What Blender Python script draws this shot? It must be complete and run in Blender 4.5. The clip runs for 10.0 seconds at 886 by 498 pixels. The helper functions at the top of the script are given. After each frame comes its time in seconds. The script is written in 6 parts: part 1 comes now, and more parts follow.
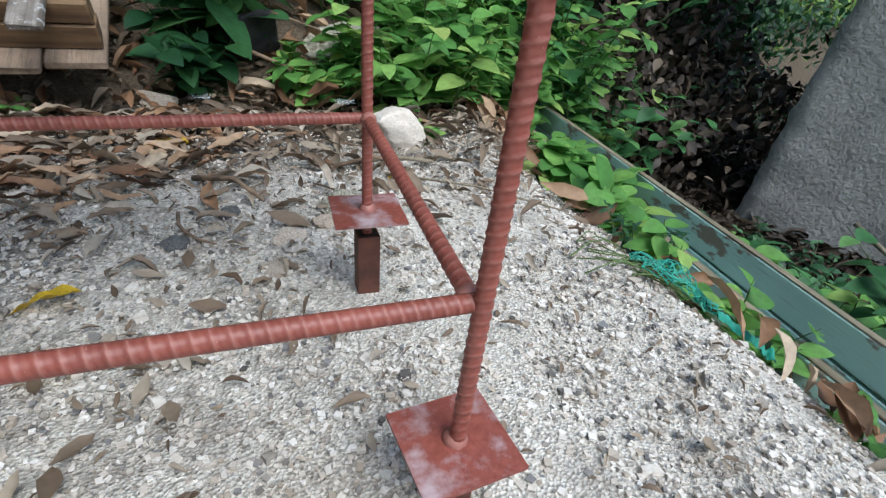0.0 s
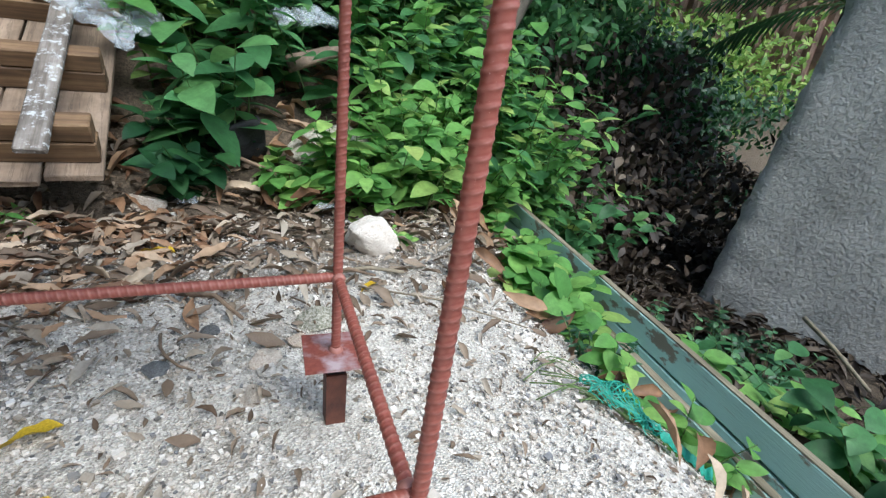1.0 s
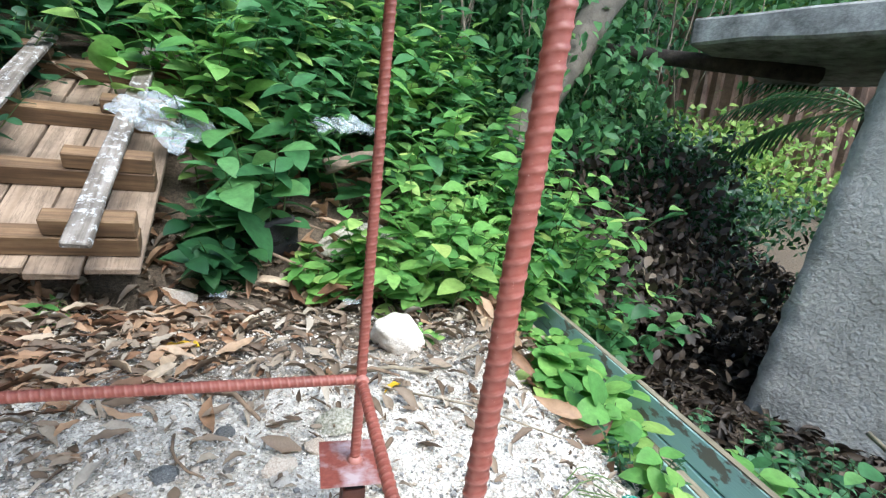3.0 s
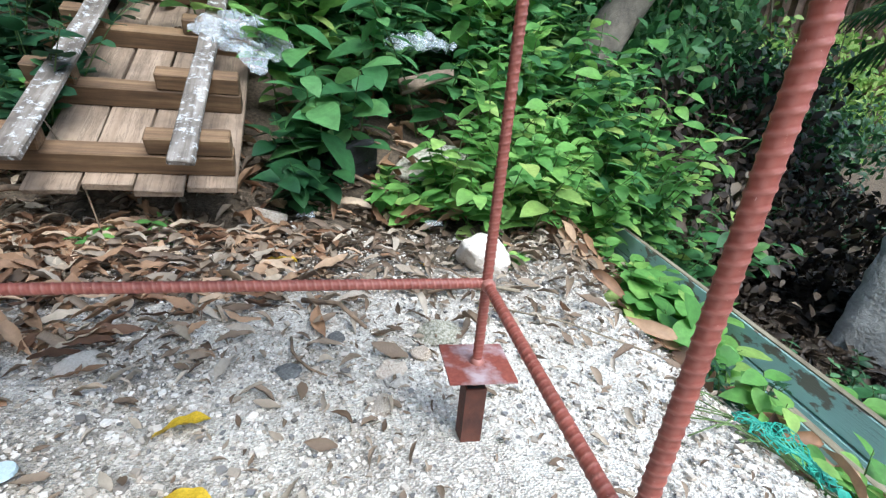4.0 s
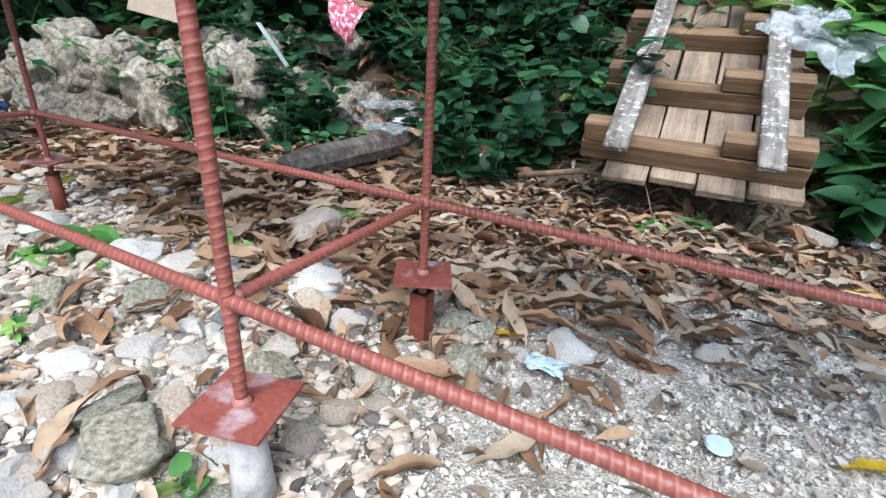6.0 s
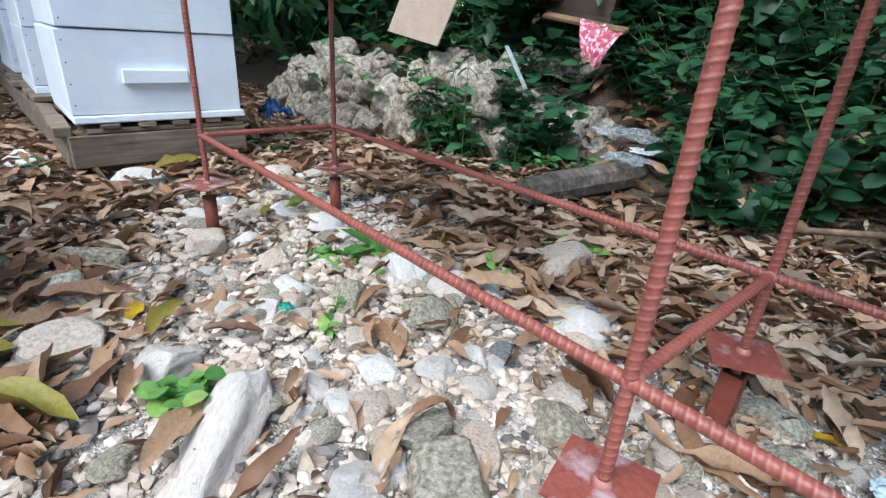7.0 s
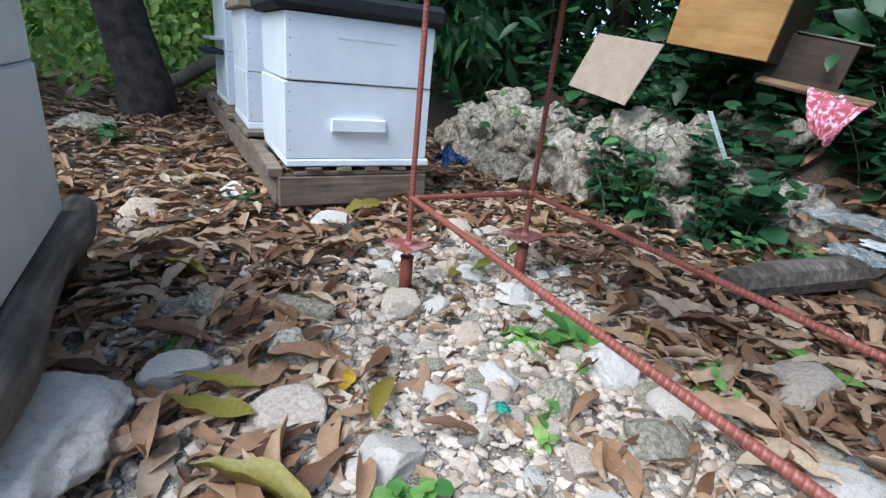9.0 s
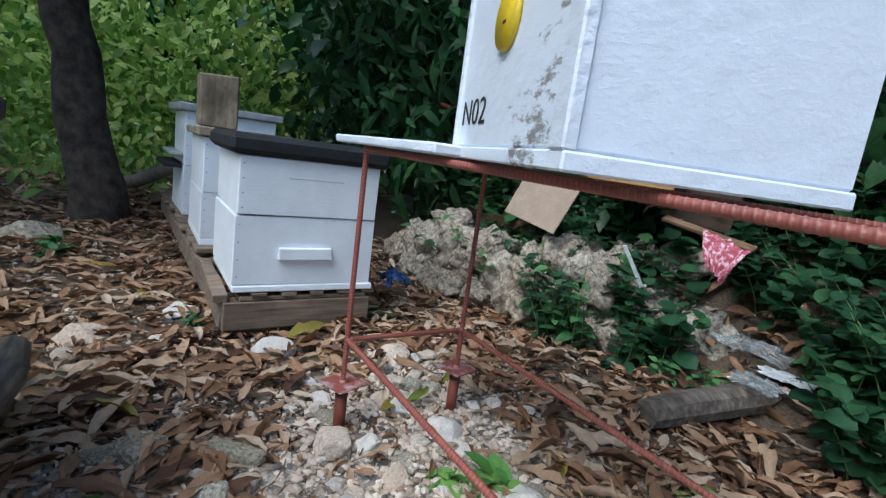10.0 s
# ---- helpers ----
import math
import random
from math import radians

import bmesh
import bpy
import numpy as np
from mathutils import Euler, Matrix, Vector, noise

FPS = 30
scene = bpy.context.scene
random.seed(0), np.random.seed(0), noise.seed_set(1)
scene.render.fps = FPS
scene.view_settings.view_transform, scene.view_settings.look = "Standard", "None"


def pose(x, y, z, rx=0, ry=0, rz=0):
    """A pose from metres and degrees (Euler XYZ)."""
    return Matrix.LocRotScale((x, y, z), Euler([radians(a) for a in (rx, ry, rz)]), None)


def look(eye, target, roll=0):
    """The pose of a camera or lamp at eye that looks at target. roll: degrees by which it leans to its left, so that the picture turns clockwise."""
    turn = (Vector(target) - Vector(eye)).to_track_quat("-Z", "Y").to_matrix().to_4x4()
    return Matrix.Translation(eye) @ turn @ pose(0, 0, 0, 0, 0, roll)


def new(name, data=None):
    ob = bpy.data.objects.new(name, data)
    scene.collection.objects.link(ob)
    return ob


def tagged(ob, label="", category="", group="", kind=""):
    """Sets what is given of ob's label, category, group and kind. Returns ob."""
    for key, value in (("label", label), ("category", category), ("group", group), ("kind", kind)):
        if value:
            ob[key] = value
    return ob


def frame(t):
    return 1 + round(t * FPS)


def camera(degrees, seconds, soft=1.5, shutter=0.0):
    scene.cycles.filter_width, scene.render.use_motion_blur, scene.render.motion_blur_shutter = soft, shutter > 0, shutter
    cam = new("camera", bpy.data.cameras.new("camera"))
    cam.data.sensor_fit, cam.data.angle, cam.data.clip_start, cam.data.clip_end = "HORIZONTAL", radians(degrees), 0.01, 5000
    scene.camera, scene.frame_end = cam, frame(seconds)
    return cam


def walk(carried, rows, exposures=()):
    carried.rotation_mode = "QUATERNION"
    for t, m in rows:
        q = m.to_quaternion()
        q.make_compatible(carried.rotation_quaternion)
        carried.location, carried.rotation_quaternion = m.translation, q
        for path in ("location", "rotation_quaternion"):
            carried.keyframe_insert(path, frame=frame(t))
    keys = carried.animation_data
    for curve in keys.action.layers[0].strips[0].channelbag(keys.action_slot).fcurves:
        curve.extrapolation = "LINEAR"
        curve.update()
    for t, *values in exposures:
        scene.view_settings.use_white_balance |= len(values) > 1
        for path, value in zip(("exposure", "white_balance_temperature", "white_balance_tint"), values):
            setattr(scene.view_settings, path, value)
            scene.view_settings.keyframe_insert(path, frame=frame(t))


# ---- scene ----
cam = camera(84.0, 10.0, soft=1.3)
PATH = [
    (0, (-0.097, -0.177, 0.331), (0.557, 1.424, -0.672), 5.2),
    (0.5, (-0.104, -0.174, 0.393), (0.607, 1.468, -0.5), 7.4),
    (1, (-0.090, -0.197, 0.446), (0.653, 1.489, -0.335), 6.8),
    (1.5, (-0.091, -0.192, 0.504), (0.638, 1.581, -0.07), 6.5),
    (2, (-0.095, -0.205, 0.513), (0.608, 1.639, 0.19), 7.4),
    (2.2, (-0.088, -0.206, 0.506), (0.612, 1.647, 0.23), 7.4),
    (3.3, (-0.089, -0.171, 0.422), (0.529, 1.658, -0.102), 5.8),
    (3.5, (-0.1, -0.167, 0.411), (0.493, 1.65, -0.179), 5.7),
    (4, (-0.158, -0.158, 0.404), (0.297, 1.661, -0.294), 5.2),
    (4.5, (-0.219, -0.153, 0.394), (-0.017, 1.682, -0.376), 3.8),
    (5, (-0.296, -0.154, 0.396), (-0.361, 1.678, -0.403), 2.7),
    (5.5, (-0.414, -0.171, 0.397), (-0.844, 1.613, -0.398), 2.4),
    (5.6, (-0.438, -0.18, 0.394), (-0.946, 1.585, -0.397), 2.5),
    (5.7, (-0.462, -0.183, 0.394), (-1.04, 1.562, -0.395), 2.8),
    (6, (-0.537, -0.209, 0.387), (-1.386, 1.413, -0.419), 3.3),
    (6.2, (-0.569, -0.223, 0.383), (-1.563, 1.308, -0.434), 3.8),
    (7.3, (-0.753, -0.307, 0.417), (-2.197, 0.822, -0.382), 3.5),
    (7.5, (-0.777, -0.316, 0.42), (-2.28, 0.731, -0.382), 3.1),
    (8, (-0.824, -0.346, 0.421), (-2.412, 0.585, -0.361), 3.9),
    (8.5, (-0.858, -0.367, 0.426), (-2.481, 0.517, -0.338), 4.8),
    (9, (-0.877, -0.378, 0.457), (-2.517, 0.508, -0.269), 6.0),
    (9.5, (-0.86, -0.393, 0.539), (-2.519, 0.551, -0.059), 6.8),
    (10, (-0.817, -0.372, 0.593), (-2.478, 0.679, 0.223), 7.8),
]
EXPOSURES = [(0, 0.56, 5750, 4), (1.0, 0.88, 5750, 4), (2.2, 1.5, 5750, 4), (3.5, 1.38, 5680, 4), (4.5, 1.2, 5600, 4), (6.0, 1.27, 5600, 5), (7.5, 0.98, 5500, 5), (9.0, 0.99, 5480, 5), (9.5, 0.95, 5550, 5), (10, 0.52, 5600, 5)]
walk(cam, [(t, look(eye, target, roll)) for t, eye, target, roll in PATH], EXPOSURES)

# ---- world and sun: bright but veiled daylight under trees ----
world = bpy.data.worlds.new("sky")
scene.world = world
world.use_nodes = True
wn = world.node_tree.nodes
sky = wn.new("ShaderNodeTexSky")
sky.sky_type = 'NISHITA'
sky.sun_disc = False
sky.sun_elevation = radians(54)
sky.sun_rotation = radians(163)
sky.air_density = 1.0
sky.dust_density = 2.5
wn["Background"].inputs["Strength"].default_value = 0.15
world.node_tree.links.new(sky.outputs[0], wn["Background"].inputs["Color"])
sun_data = bpy.data.lights.new("sun", 'SUN')
sun_data.energy = 2.0
sun_data.angle = radians(42)
sun_data.color = (1.0, 0.97, 0.92)
sun = new("sun", sun_data)
sun.matrix_world = look((0.7, -2.28, 3.3), (0, 0, 0))

# ---- materials ----
def material(name):
    m = bpy.data.materials.new(name)
    m.use_nodes = True
    nt = m.node_tree
    return m, nt.nodes, nt.links, nt.nodes["Principled BSDF"]


def noise_tex(nodes, links, scale, detail=4.0, rough=0.6, coord="Object", stretch=None):
    tc = nodes.new("ShaderNodeTexCoord")
    n = nodes.new("ShaderNodeTexNoise")
    n.inputs["Scale"].default_value = scale
    n.inputs["Detail"].default_value = detail
    n.inputs["Roughness"].default_value = rough
    if stretch:
        mp = nodes.new("ShaderNodeMapping")
        mp.inputs["Scale"].default_value = stretch
        links.new(tc.outputs[coord], mp.inputs[0])
        links.new(mp.outputs[0], n.inputs["Vector"])
    else:
        links.new(tc.outputs[coord], n.inputs["Vector"])
    return n


def ramp(nodes, links, src, stops):
    r = nodes.new("ShaderNodeValToRGB")
    e = r.color_ramp.elements
    while len(e) < len(stops):
        e.new(0.5)
    for el, (p, c) in zip(e, stops):
        el.position = p
        el.color = (*c, 1)
    links.new(src, r.inputs[0])
    return r


def mix(nodes, links, fac, a, b, mode='MIX'):
    m = nodes.new("ShaderNodeMix")
    m.data_type = 'RGBA'
    m.blend_type = mode
    for sock, v in ((m.inputs[0], fac), (m.inputs[6], a), (m.inputs[7], b)):
        if isinstance(v, (int, float)):
            sock.default_value = v
        elif isinstance(v, tuple):
            sock.default_value = (*v, 1)
        else:
            links.new(v, sock)
    return m.outputs[2]


def bump(nodes, links, bsdf, src, strength, dist):
    b = nodes.new("ShaderNodeBump")
    b.inputs["Strength"].default_value = strength
    b.inputs["Distance"].default_value = dist
    links.new(src, b.inputs["Height"])
    links.new(b.outputs[0], bsdf.inputs["Normal"])
    return b


def painted_steel():
    """Brick-red anti-rust primer, chalky; scuffs and highlights are coloured pale along the ribs."""
    m, n, l, p = material("red_primer")
    big = noise_tex(n, l, 22, 5)
    fine = noise_tex(n, l, 260, 4)
    spk = noise_tex(n, l, 420, 3, 0.7)
    base = ramp(n, l, big.outputs[0], [(0.3, (0.17, 0.042, 0.030)), (0.55, (0.24, 0.058, 0.040)), (0.75, (0.30, 0.088, 0.066))])
    c = mix(n, l, ramp(n, l, fine.outputs[0], [(0.35, (0, 0, 0)), (0.8, (0.6, 0.6, 0.6))]).outputs[0], base.outputs[0], (0.27, 0.085, 0.062))
    c = mix(n, l, ramp(n, l, spk.outputs[0], [(0.68, (0, 0, 0)), (0.74, (0.8, 0.8, 0.8))]).outputs[0], c, (0.52, 0.34, 0.30))
    # ridges lightened by curvature: rib highlights put into the colour, with some wear
    pt = n.new("ShaderNodeNewGeometry")
    c = mix(n, l, ramp(n, l, pt.outputs["Pointiness"], [(0.52, (0, 0, 0)), (0.58, (0.6, 0.6, 0.6))]).outputs[0], c, (0.44, 0.22, 0.18))
    l.new(c, p.inputs["Base Color"])
    p.inputs["Roughness"].default_value = 0.46
    bump(n, l, p, fine.outputs[0], 0.25, 0.0006)
    return m


def scuffed_plate():
    m, n, l, p = material("chalky_red_plate")
    big = noise_tex(n, l, 26, 5)
    fine = noise_tex(n, l, 180, 5)
    base = ramp(n, l, fine.outputs[0], [(0.3, (0.19, 0.045, 0.032)), (0.7, (0.29, 0.085, 0.062))])
    chalk = ramp(n, l, big.outputs[0], [(0.50, (0, 0, 0)), (0.68, (0.85, 0.85, 0.85))])
    c = mix(n, l, chalk.outputs[0], base.outputs[0], (0.50, 0.42, 0.44))
    l.new(c, p.inputs["Base Color"])
    p.inputs["Roughness"].default_value = 0.5
    bump(n, l, p, fine.outputs[0], 0.3, 0.0006)
    return m


def rust(name, dark, lite):
    m, n, l, p = material(name)
    big = noise_tex(n, l, 40, 6)
    fine = noise_tex(n, l, 300, 4)
    c = ramp(n, l, big.outputs[0], [(0.3, dark), (0.7, lite)])
    l.new(c.outputs[0], p.inputs["Base Color"])
    p.inputs["Roughness"].default_value = 0.65
    bump(n, l, p, fine.outputs[0], 0.5, 0.001)
    return m


def wood(name, dark, mid, lite, grain=(60, 60, 4), rough=0.75, blotch=0.4, per_object=0.25, spots=0.0, cracks=0.0):
    """Sawn timber, grain along the local z of the texture mapping given by stretch."""
    m, n, l, p = material(name)
    g = noise_tex(n, l, 1.0, 6, 0.62, "Object", grain)
    f = noise_tex(n, l, 3.3, 5, 0.7, "Object", grain)
    b = noise_tex(n, l, 9, 5, 0.65)
    base = ramp(n, l, g.outputs[0], [(0.28, dark), (0.5, mid), (0.72, lite)])
    st = ramp(n, l, b.outputs[0], [(0.42, (0.35, 0.33, 0.31)), (0.62, (1, 1, 1))])
    c = mix(n, l, blotch, base.outputs[0], st.outputs[0], 'MULTIPLY')
    oi = n.new("ShaderNodeObjectInfo")
    r = ramp(n, l, oi.outputs["Random"], [(0.0, (0.62, 0.60, 0.58)), (1.0, (1.12, 1.10, 1.06))])
    c = mix(n, l, per_object * 2, c, r.outputs[0], 'MULTIPLY')
    if cracks:
        k = noise_tex(n, l, 2.2, 6, 0.7, "Object", tuple(0.35 * q for q in grain))
        cr = ramp(n, l, k.outputs[0], [(0.475, (0, 0, 0)), (0.50, (cracks,) * 3), (0.525, (0, 0, 0))])
        c = mix(n, l, cr.outputs[0], c, tuple(0.2 * q for q in dark))
    if spots:
        k = noise_tex(n, l, 48, 5, 0.75)
        sp = ramp(n, l, k.outputs[0], [(0.54, (0, 0, 0)), (0.62, (spots,) * 3)])
        c = mix(n, l, sp.outputs[0], c, (0.55, 0.56, 0.56))
    l.new(c, p.inputs["Base Color"])
    p.inputs["Roughness"].default_value = rough
    bump(n, l, p, f.outputs[0], 0.5, 0.0018)
    return m


def white_paint(name, tint, rough=0.45, grain=(14, 14, 3), wear=0.2, relief=0.0012, stain=(0.35, 0.33, 0.31)):
    m, n, l, p = material(name)
    g = noise_tex(n, l, 6.0, 6, 0.6, "Object", grain)
    b = noise_tex(n, l, 7, 6, 0.6)
    s = noise_tex(n, l, 70, 5, 0.7)
    base = ramp(n, l, b.outputs[0], [(0.35, tuple(c * 0.9 for c in tint)), (0.65, tint)])
    c = mix(n, l, ramp(n, l, g.outputs[0], [(0.62, (0, 0, 0)), (0.80, (wear, wear, wear))]).outputs[0], base.outputs[0], stain)
    c = mix(n, l, ramp(n, l, s.outputs[0], [(0.68, (0, 0, 0)), (0.75, (wear, wear, wear))]).outputs[0], c, stain)
    l.new(c, p.inputs["Base Color"])
    p.inputs["Roughness"].default_value = rough
    bump(n, l, p, g.outputs[0], 0.6, relief)
    return m


def flake_paint(m, bare):
    """Larger areas where the paint has come away from the wood."""
    n, l = m.node_tree.nodes, m.node_tree.links
    p = n["Principled BSDF"]
    src = p.inputs["Base Color"].links[0].from_socket
    f = noise_tex(n, l, 6.5, 8, 0.62, "Object", (2.5, 1.0, 2.5))
    k = ramp(n, l, f.outputs[0], [(0.545, (0, 0, 0)), (0.57, (0.9, 0.9, 0.9))])
    l.new(mix(n, l, k.outputs[0], src, bare), p.inputs["Base Color"])


def plain(name, col, rough=0.6, metal=0.0, var=0.25, scale=30, relief=0.0008):
    m, n, l, p = material(name)
    b = noise_tex(n, l, scale, 5, 0.65)
    f = noise_tex(n, l, scale * 8, 4, 0.65)
    c = ramp(n, l, b.outputs[0], [(0.3, tuple(x * (1 - var) for x in col)), (0.7, tuple(min(1, x * (1 + var)) for x in col))])
    c2 = mix(n, l, 0.35, c.outputs[0], ramp(n, l, f.outputs[0], [(0.3, (0.7, 0.7, 0.7)), (0.7, (1.1, 1.1, 1.1))]).outputs[0], 'MULTIPLY')
    l.new(c2, p.inputs["Base Color"])
    p.inputs["Roughness"].default_value = rough
    p.inputs["Metallic"].default_value = metal
    bump(n, l, p, f.outputs[0], 0.5, relief)
    return m


def stone(name, stops, moss=0.0, scale=18, dull=0.60):
    """Broken limestone: cloudy colour, rusty seams, dark pits, crumbly relief at two scales."""
    m, n, l, p = material(name)
    b = noise_tex(n, l, scale, 7, 0.62)
    f = noise_tex(n, l, scale * 5, 6, 0.7)
    sm = noise_tex(n, l, scale * 0.6, 5, 0.6)
    pit = noise_tex(n, l, scale * 3.2, 4, 0.6)
    c = ramp(n, l, b.outputs[0], stops).outputs[0]
    oi = n.new("ShaderNodeObjectInfo")
    r = ramp(n, l, oi.outputs["Random"], [(0.0, (dull, dull * 0.96, dull * 0.92)), (0.35, (0.96, 0.87, 0.78)), (0.6, (0.94, 0.94, 0.93)), (1.0, (1.08, 1.05, 1.02))])
    c = mix(n, l, 0.8, c, r.outputs[0], 'MULTIPLY')
    c = mix(n, l, ramp(n, l, sm.outputs[0], [(0.60, (0, 0, 0)), (0.78, (0.4, 0.4, 0.4))]).outputs[0], c, (0.52, 0.36, 0.23))
    c = mix(n, l, ramp(n, l, pit.outputs[0], [(0.24, (0.6, 0.6, 0.6)), (0.33, (0, 0, 0))]).outputs[0], c, (0.18, 0.155, 0.125))
    c = mix(n, l, 0.25, c, ramp(n, l, f.outputs[0], [(0.3, (0.6, 0.58, 0.55)), (0.6, (1, 1, 1))]).outputs[0], 'MULTIPLY')
    if moss:
        k = noise_tex(n, l, scale * 1.6, 6, 0.7)
        c = mix(n, l, ramp(n, l, k.outputs[0], [(0.50, (0, 0, 0)), (0.66, (moss, moss, moss))]).outputs[0], c, (0.12, 0.13, 0.055))
    l.new(c, p.inputs["Base Color"])
    p.inputs["Roughness"].default_value = 0.85
    h = mix(n, l, 0.35, b.outputs[0], f.outputs[0])
    bump(n, l, p, h, 0.9, 0.009)
    return m


def pebble_mat(name, shade):
    m, n, l, p = material(name)
    ge = n.new("ShaderNodeNewGeometry")
    c = ramp(n, l, ge.outputs["Random Per Island"], [(0.0, (0.10, 0.09, 0.08)), (0.09, (0.25, 0.25, 0.255)), (0.18, (0.37, 0.31, 0.24)), (0.34, (0.62, 0.55, 0.48)), (0.58, (0.77, 0.71, 0.64)), (1.0, (0.87, 0.83, 0.78))])
    f = noise_tex(n, l, 240, 4, 0.7)
    c2 = mix(n, l, 0.5, c.outputs[0], ramp(n, l, f.outputs[0], [(0.3, (0.6, 0.57, 0.53)), (0.65, (1, 1, 1))]).outputs[0], 'MULTIPLY')
    d = noise_tex(n, l, 7, 6, 0.7)
    c2 = mix(n, l, ramp(n, l, d.outputs[0], [(0.48, (0, 0, 0)), (0.66, (0.42, 0.42, 0.42))]).outputs[0], c2, (0.31, 0.25, 0.19))
    c2 = mix(n, l, 1.0, c2, shade, 'MULTIPLY')
    l.new(c2, p.inputs["Base Color"])
    p.inputs["Roughness"].default_value = 0.85
    return m


def ground_mat():
    m, n, l, p = material("crushed_limestone_ground")
    at = n.new("ShaderNodeAttribute")
    at.attribute_name = "soil"
    v = n.new("ShaderNodeTexVoronoi")
    v.inputs["Scale"].default_value = 330
    tc = n.new("ShaderNodeTexCoord")
    l.new(tc.outputs["Object"], v.inputs["Vector"])
    b = noise_tex(n, l, 14, 7, 0.7)
    f = noise_tex(n, l, 120, 5, 0.7)
    grit = ramp(n, l, v.outputs["Color"], [(0.05, (0.30, 0.27, 0.24)), (0.35, (0.60, 0.55, 0.48)), (0.8, (0.78, 0.74, 0.67))])
    dirt = ramp(n, l, f.outputs[0], [(0.3, (0.05, 0.036, 0.024)), (0.7, (0.18, 0.135, 0.092))])
    add = n.new("ShaderNodeMath")
    add.operation = 'ADD'
    l.new(at.outputs["Fac"], add.inputs[0])
    l.new(b.outputs[0], add.inputs[1])
    k = ramp(n, l, add.outputs[0], [(0.55, (0, 0, 0)), (0.95, (1, 1, 1))])
    c = mix(n, l, k.outputs[0], grit.outputs[0], dirt.outputs[0])
    c = mix(n, l, 0.5, c, ramp(n, l, f.outputs[0], [(0.3, (0.55, 0.53, 0.5)), (0.6, (1, 1, 1))]).outputs[0], 'MULTIPLY')
    l.new(c, p.inputs["Base Color"])
    p.inputs["Roughness"].default_value = 0.95
    bump(n, l, p, v.outputs["Distance"], 0.8, 0.004)
    return m


def leaf_mat(name, stops, rough=0.42, trans=0.3, use_object=False, veins=True):
    """Leaf skin: colour varies leaf by leaf, some light passes through."""
    m, n, l, p = material(name)
    if use_object:
        src = n.new("ShaderNodeObjectInfo").outputs["Random"]
    else:
        src = n.new("ShaderNodeNewGeometry").outputs["Random Per Island"]
    c = ramp(n, l, src, stops).outputs[0]
    f = noise_tex(n, l, 90, 4, 0.6)
    c = mix(n, l, 0.5, c, ramp(n, l, f.outputs[0], [(0.3, (0.68, 0.68, 0.62)), (0.7, (1.15, 1.15, 1.1))]).outputs[0], 'MULTIPLY')
    blot = noise_tex(n, l, 28, 5, 0.65)
    c = mix(n, l, 0.55, c, ramp(n, l, blot.outputs[0], [(0.36, (0.55, 0.53, 0.50)), (0.62, (1.12, 1.10, 1.06))]).outputs[0], 'MULTIPLY')
    l.new(c, p.inputs["Base Color"])
    p.inputs["Roughness"].default_value = rough
    p.inputs["Specular IOR Level"].default_value = 0.4
    if trans:
        t = n.new("ShaderNodeBsdfTranslucent")
        l.new(c, t.inputs["Color"])
        ms = n.new("ShaderNodeMixShader")
        ms.inputs[0].default_value = trans
        l.new(p.outputs[0], ms.inputs[1])
        l.new(t.outputs[0], ms.inputs[2])
        l.new(ms.outputs[0], n["Material Output"].inputs["Surface"])
    bump(n, l, p, f.outputs[0], 0.3, 0.001)
    return m


def clear_film(name, tint, alpha):
    m, n, l, p = material(name)
    f = noise_tex(n, l, 35, 5, 0.6)
    p.inputs["Base Color"].default_value = (*tint, 1)
    p.inputs["Roughness"].default_value = 0.15
    r = ramp(n, l, f.outputs[0], [(0.25, (alpha * 0.6,) * 3), (0.75, (min(1, alpha * 1.5),) * 3)])
    l.new(r.outputs[0], p.inputs["Alpha"])
    bump(n, l, p, f.outputs[0], 0.6, 0.004)
    return m


def stained_hive_paint():
    """Thick brushed white paint, grimy in patches near the lower front corner."""
    m, n, l, p = material("grimy_brushed_white_paint")
    g = noise_tex(n, l, 14.0, 7, 0.68, "Object", (2.0, 2.0, 2.8))
    s = noise_tex(n, l, 34, 7, 0.75, "Object", (0.7, 1, 1.6))
    tc = n.new("ShaderNodeTexCoord")
    near = []
    for spot, reach in (((-0.075, 0.0, 0.03), 0.10), ((-0.045, 0.0, 0.17), 0.09)):
        d = n.new("ShaderNodeVectorMath")
        d.operation = 'DISTANCE'
        l.new(tc.outputs["Object"], d.inputs[0])
        d.inputs[1].default_value = spot
        near.append(ramp(n, l, d.outputs["Value"], [(0.0, (0.26, 0.26, 0.26)), (reach, (0, 0, 0))]).outputs[0])
    add = mix(n, l, 1.0, near[0], near[1], 'ADD')
    tot = mix(n, l, 1.0, s.outputs[0], add, 'ADD')
    k = ramp(n, l, tot, [(0.66, (0, 0, 0)), (0.74, (0.85, 0.85, 0.85))])
    c = mix(n, l, k.outputs[0], (0.73, 0.79, 0.88), (0.16, 0.145, 0.125))
    l.new(c, p.inputs["Base Color"])
    p.inputs["Roughness"].default_value = 0.35
    bump(n, l, p, g.outputs[0], 0.6, 0.0045)
    return m


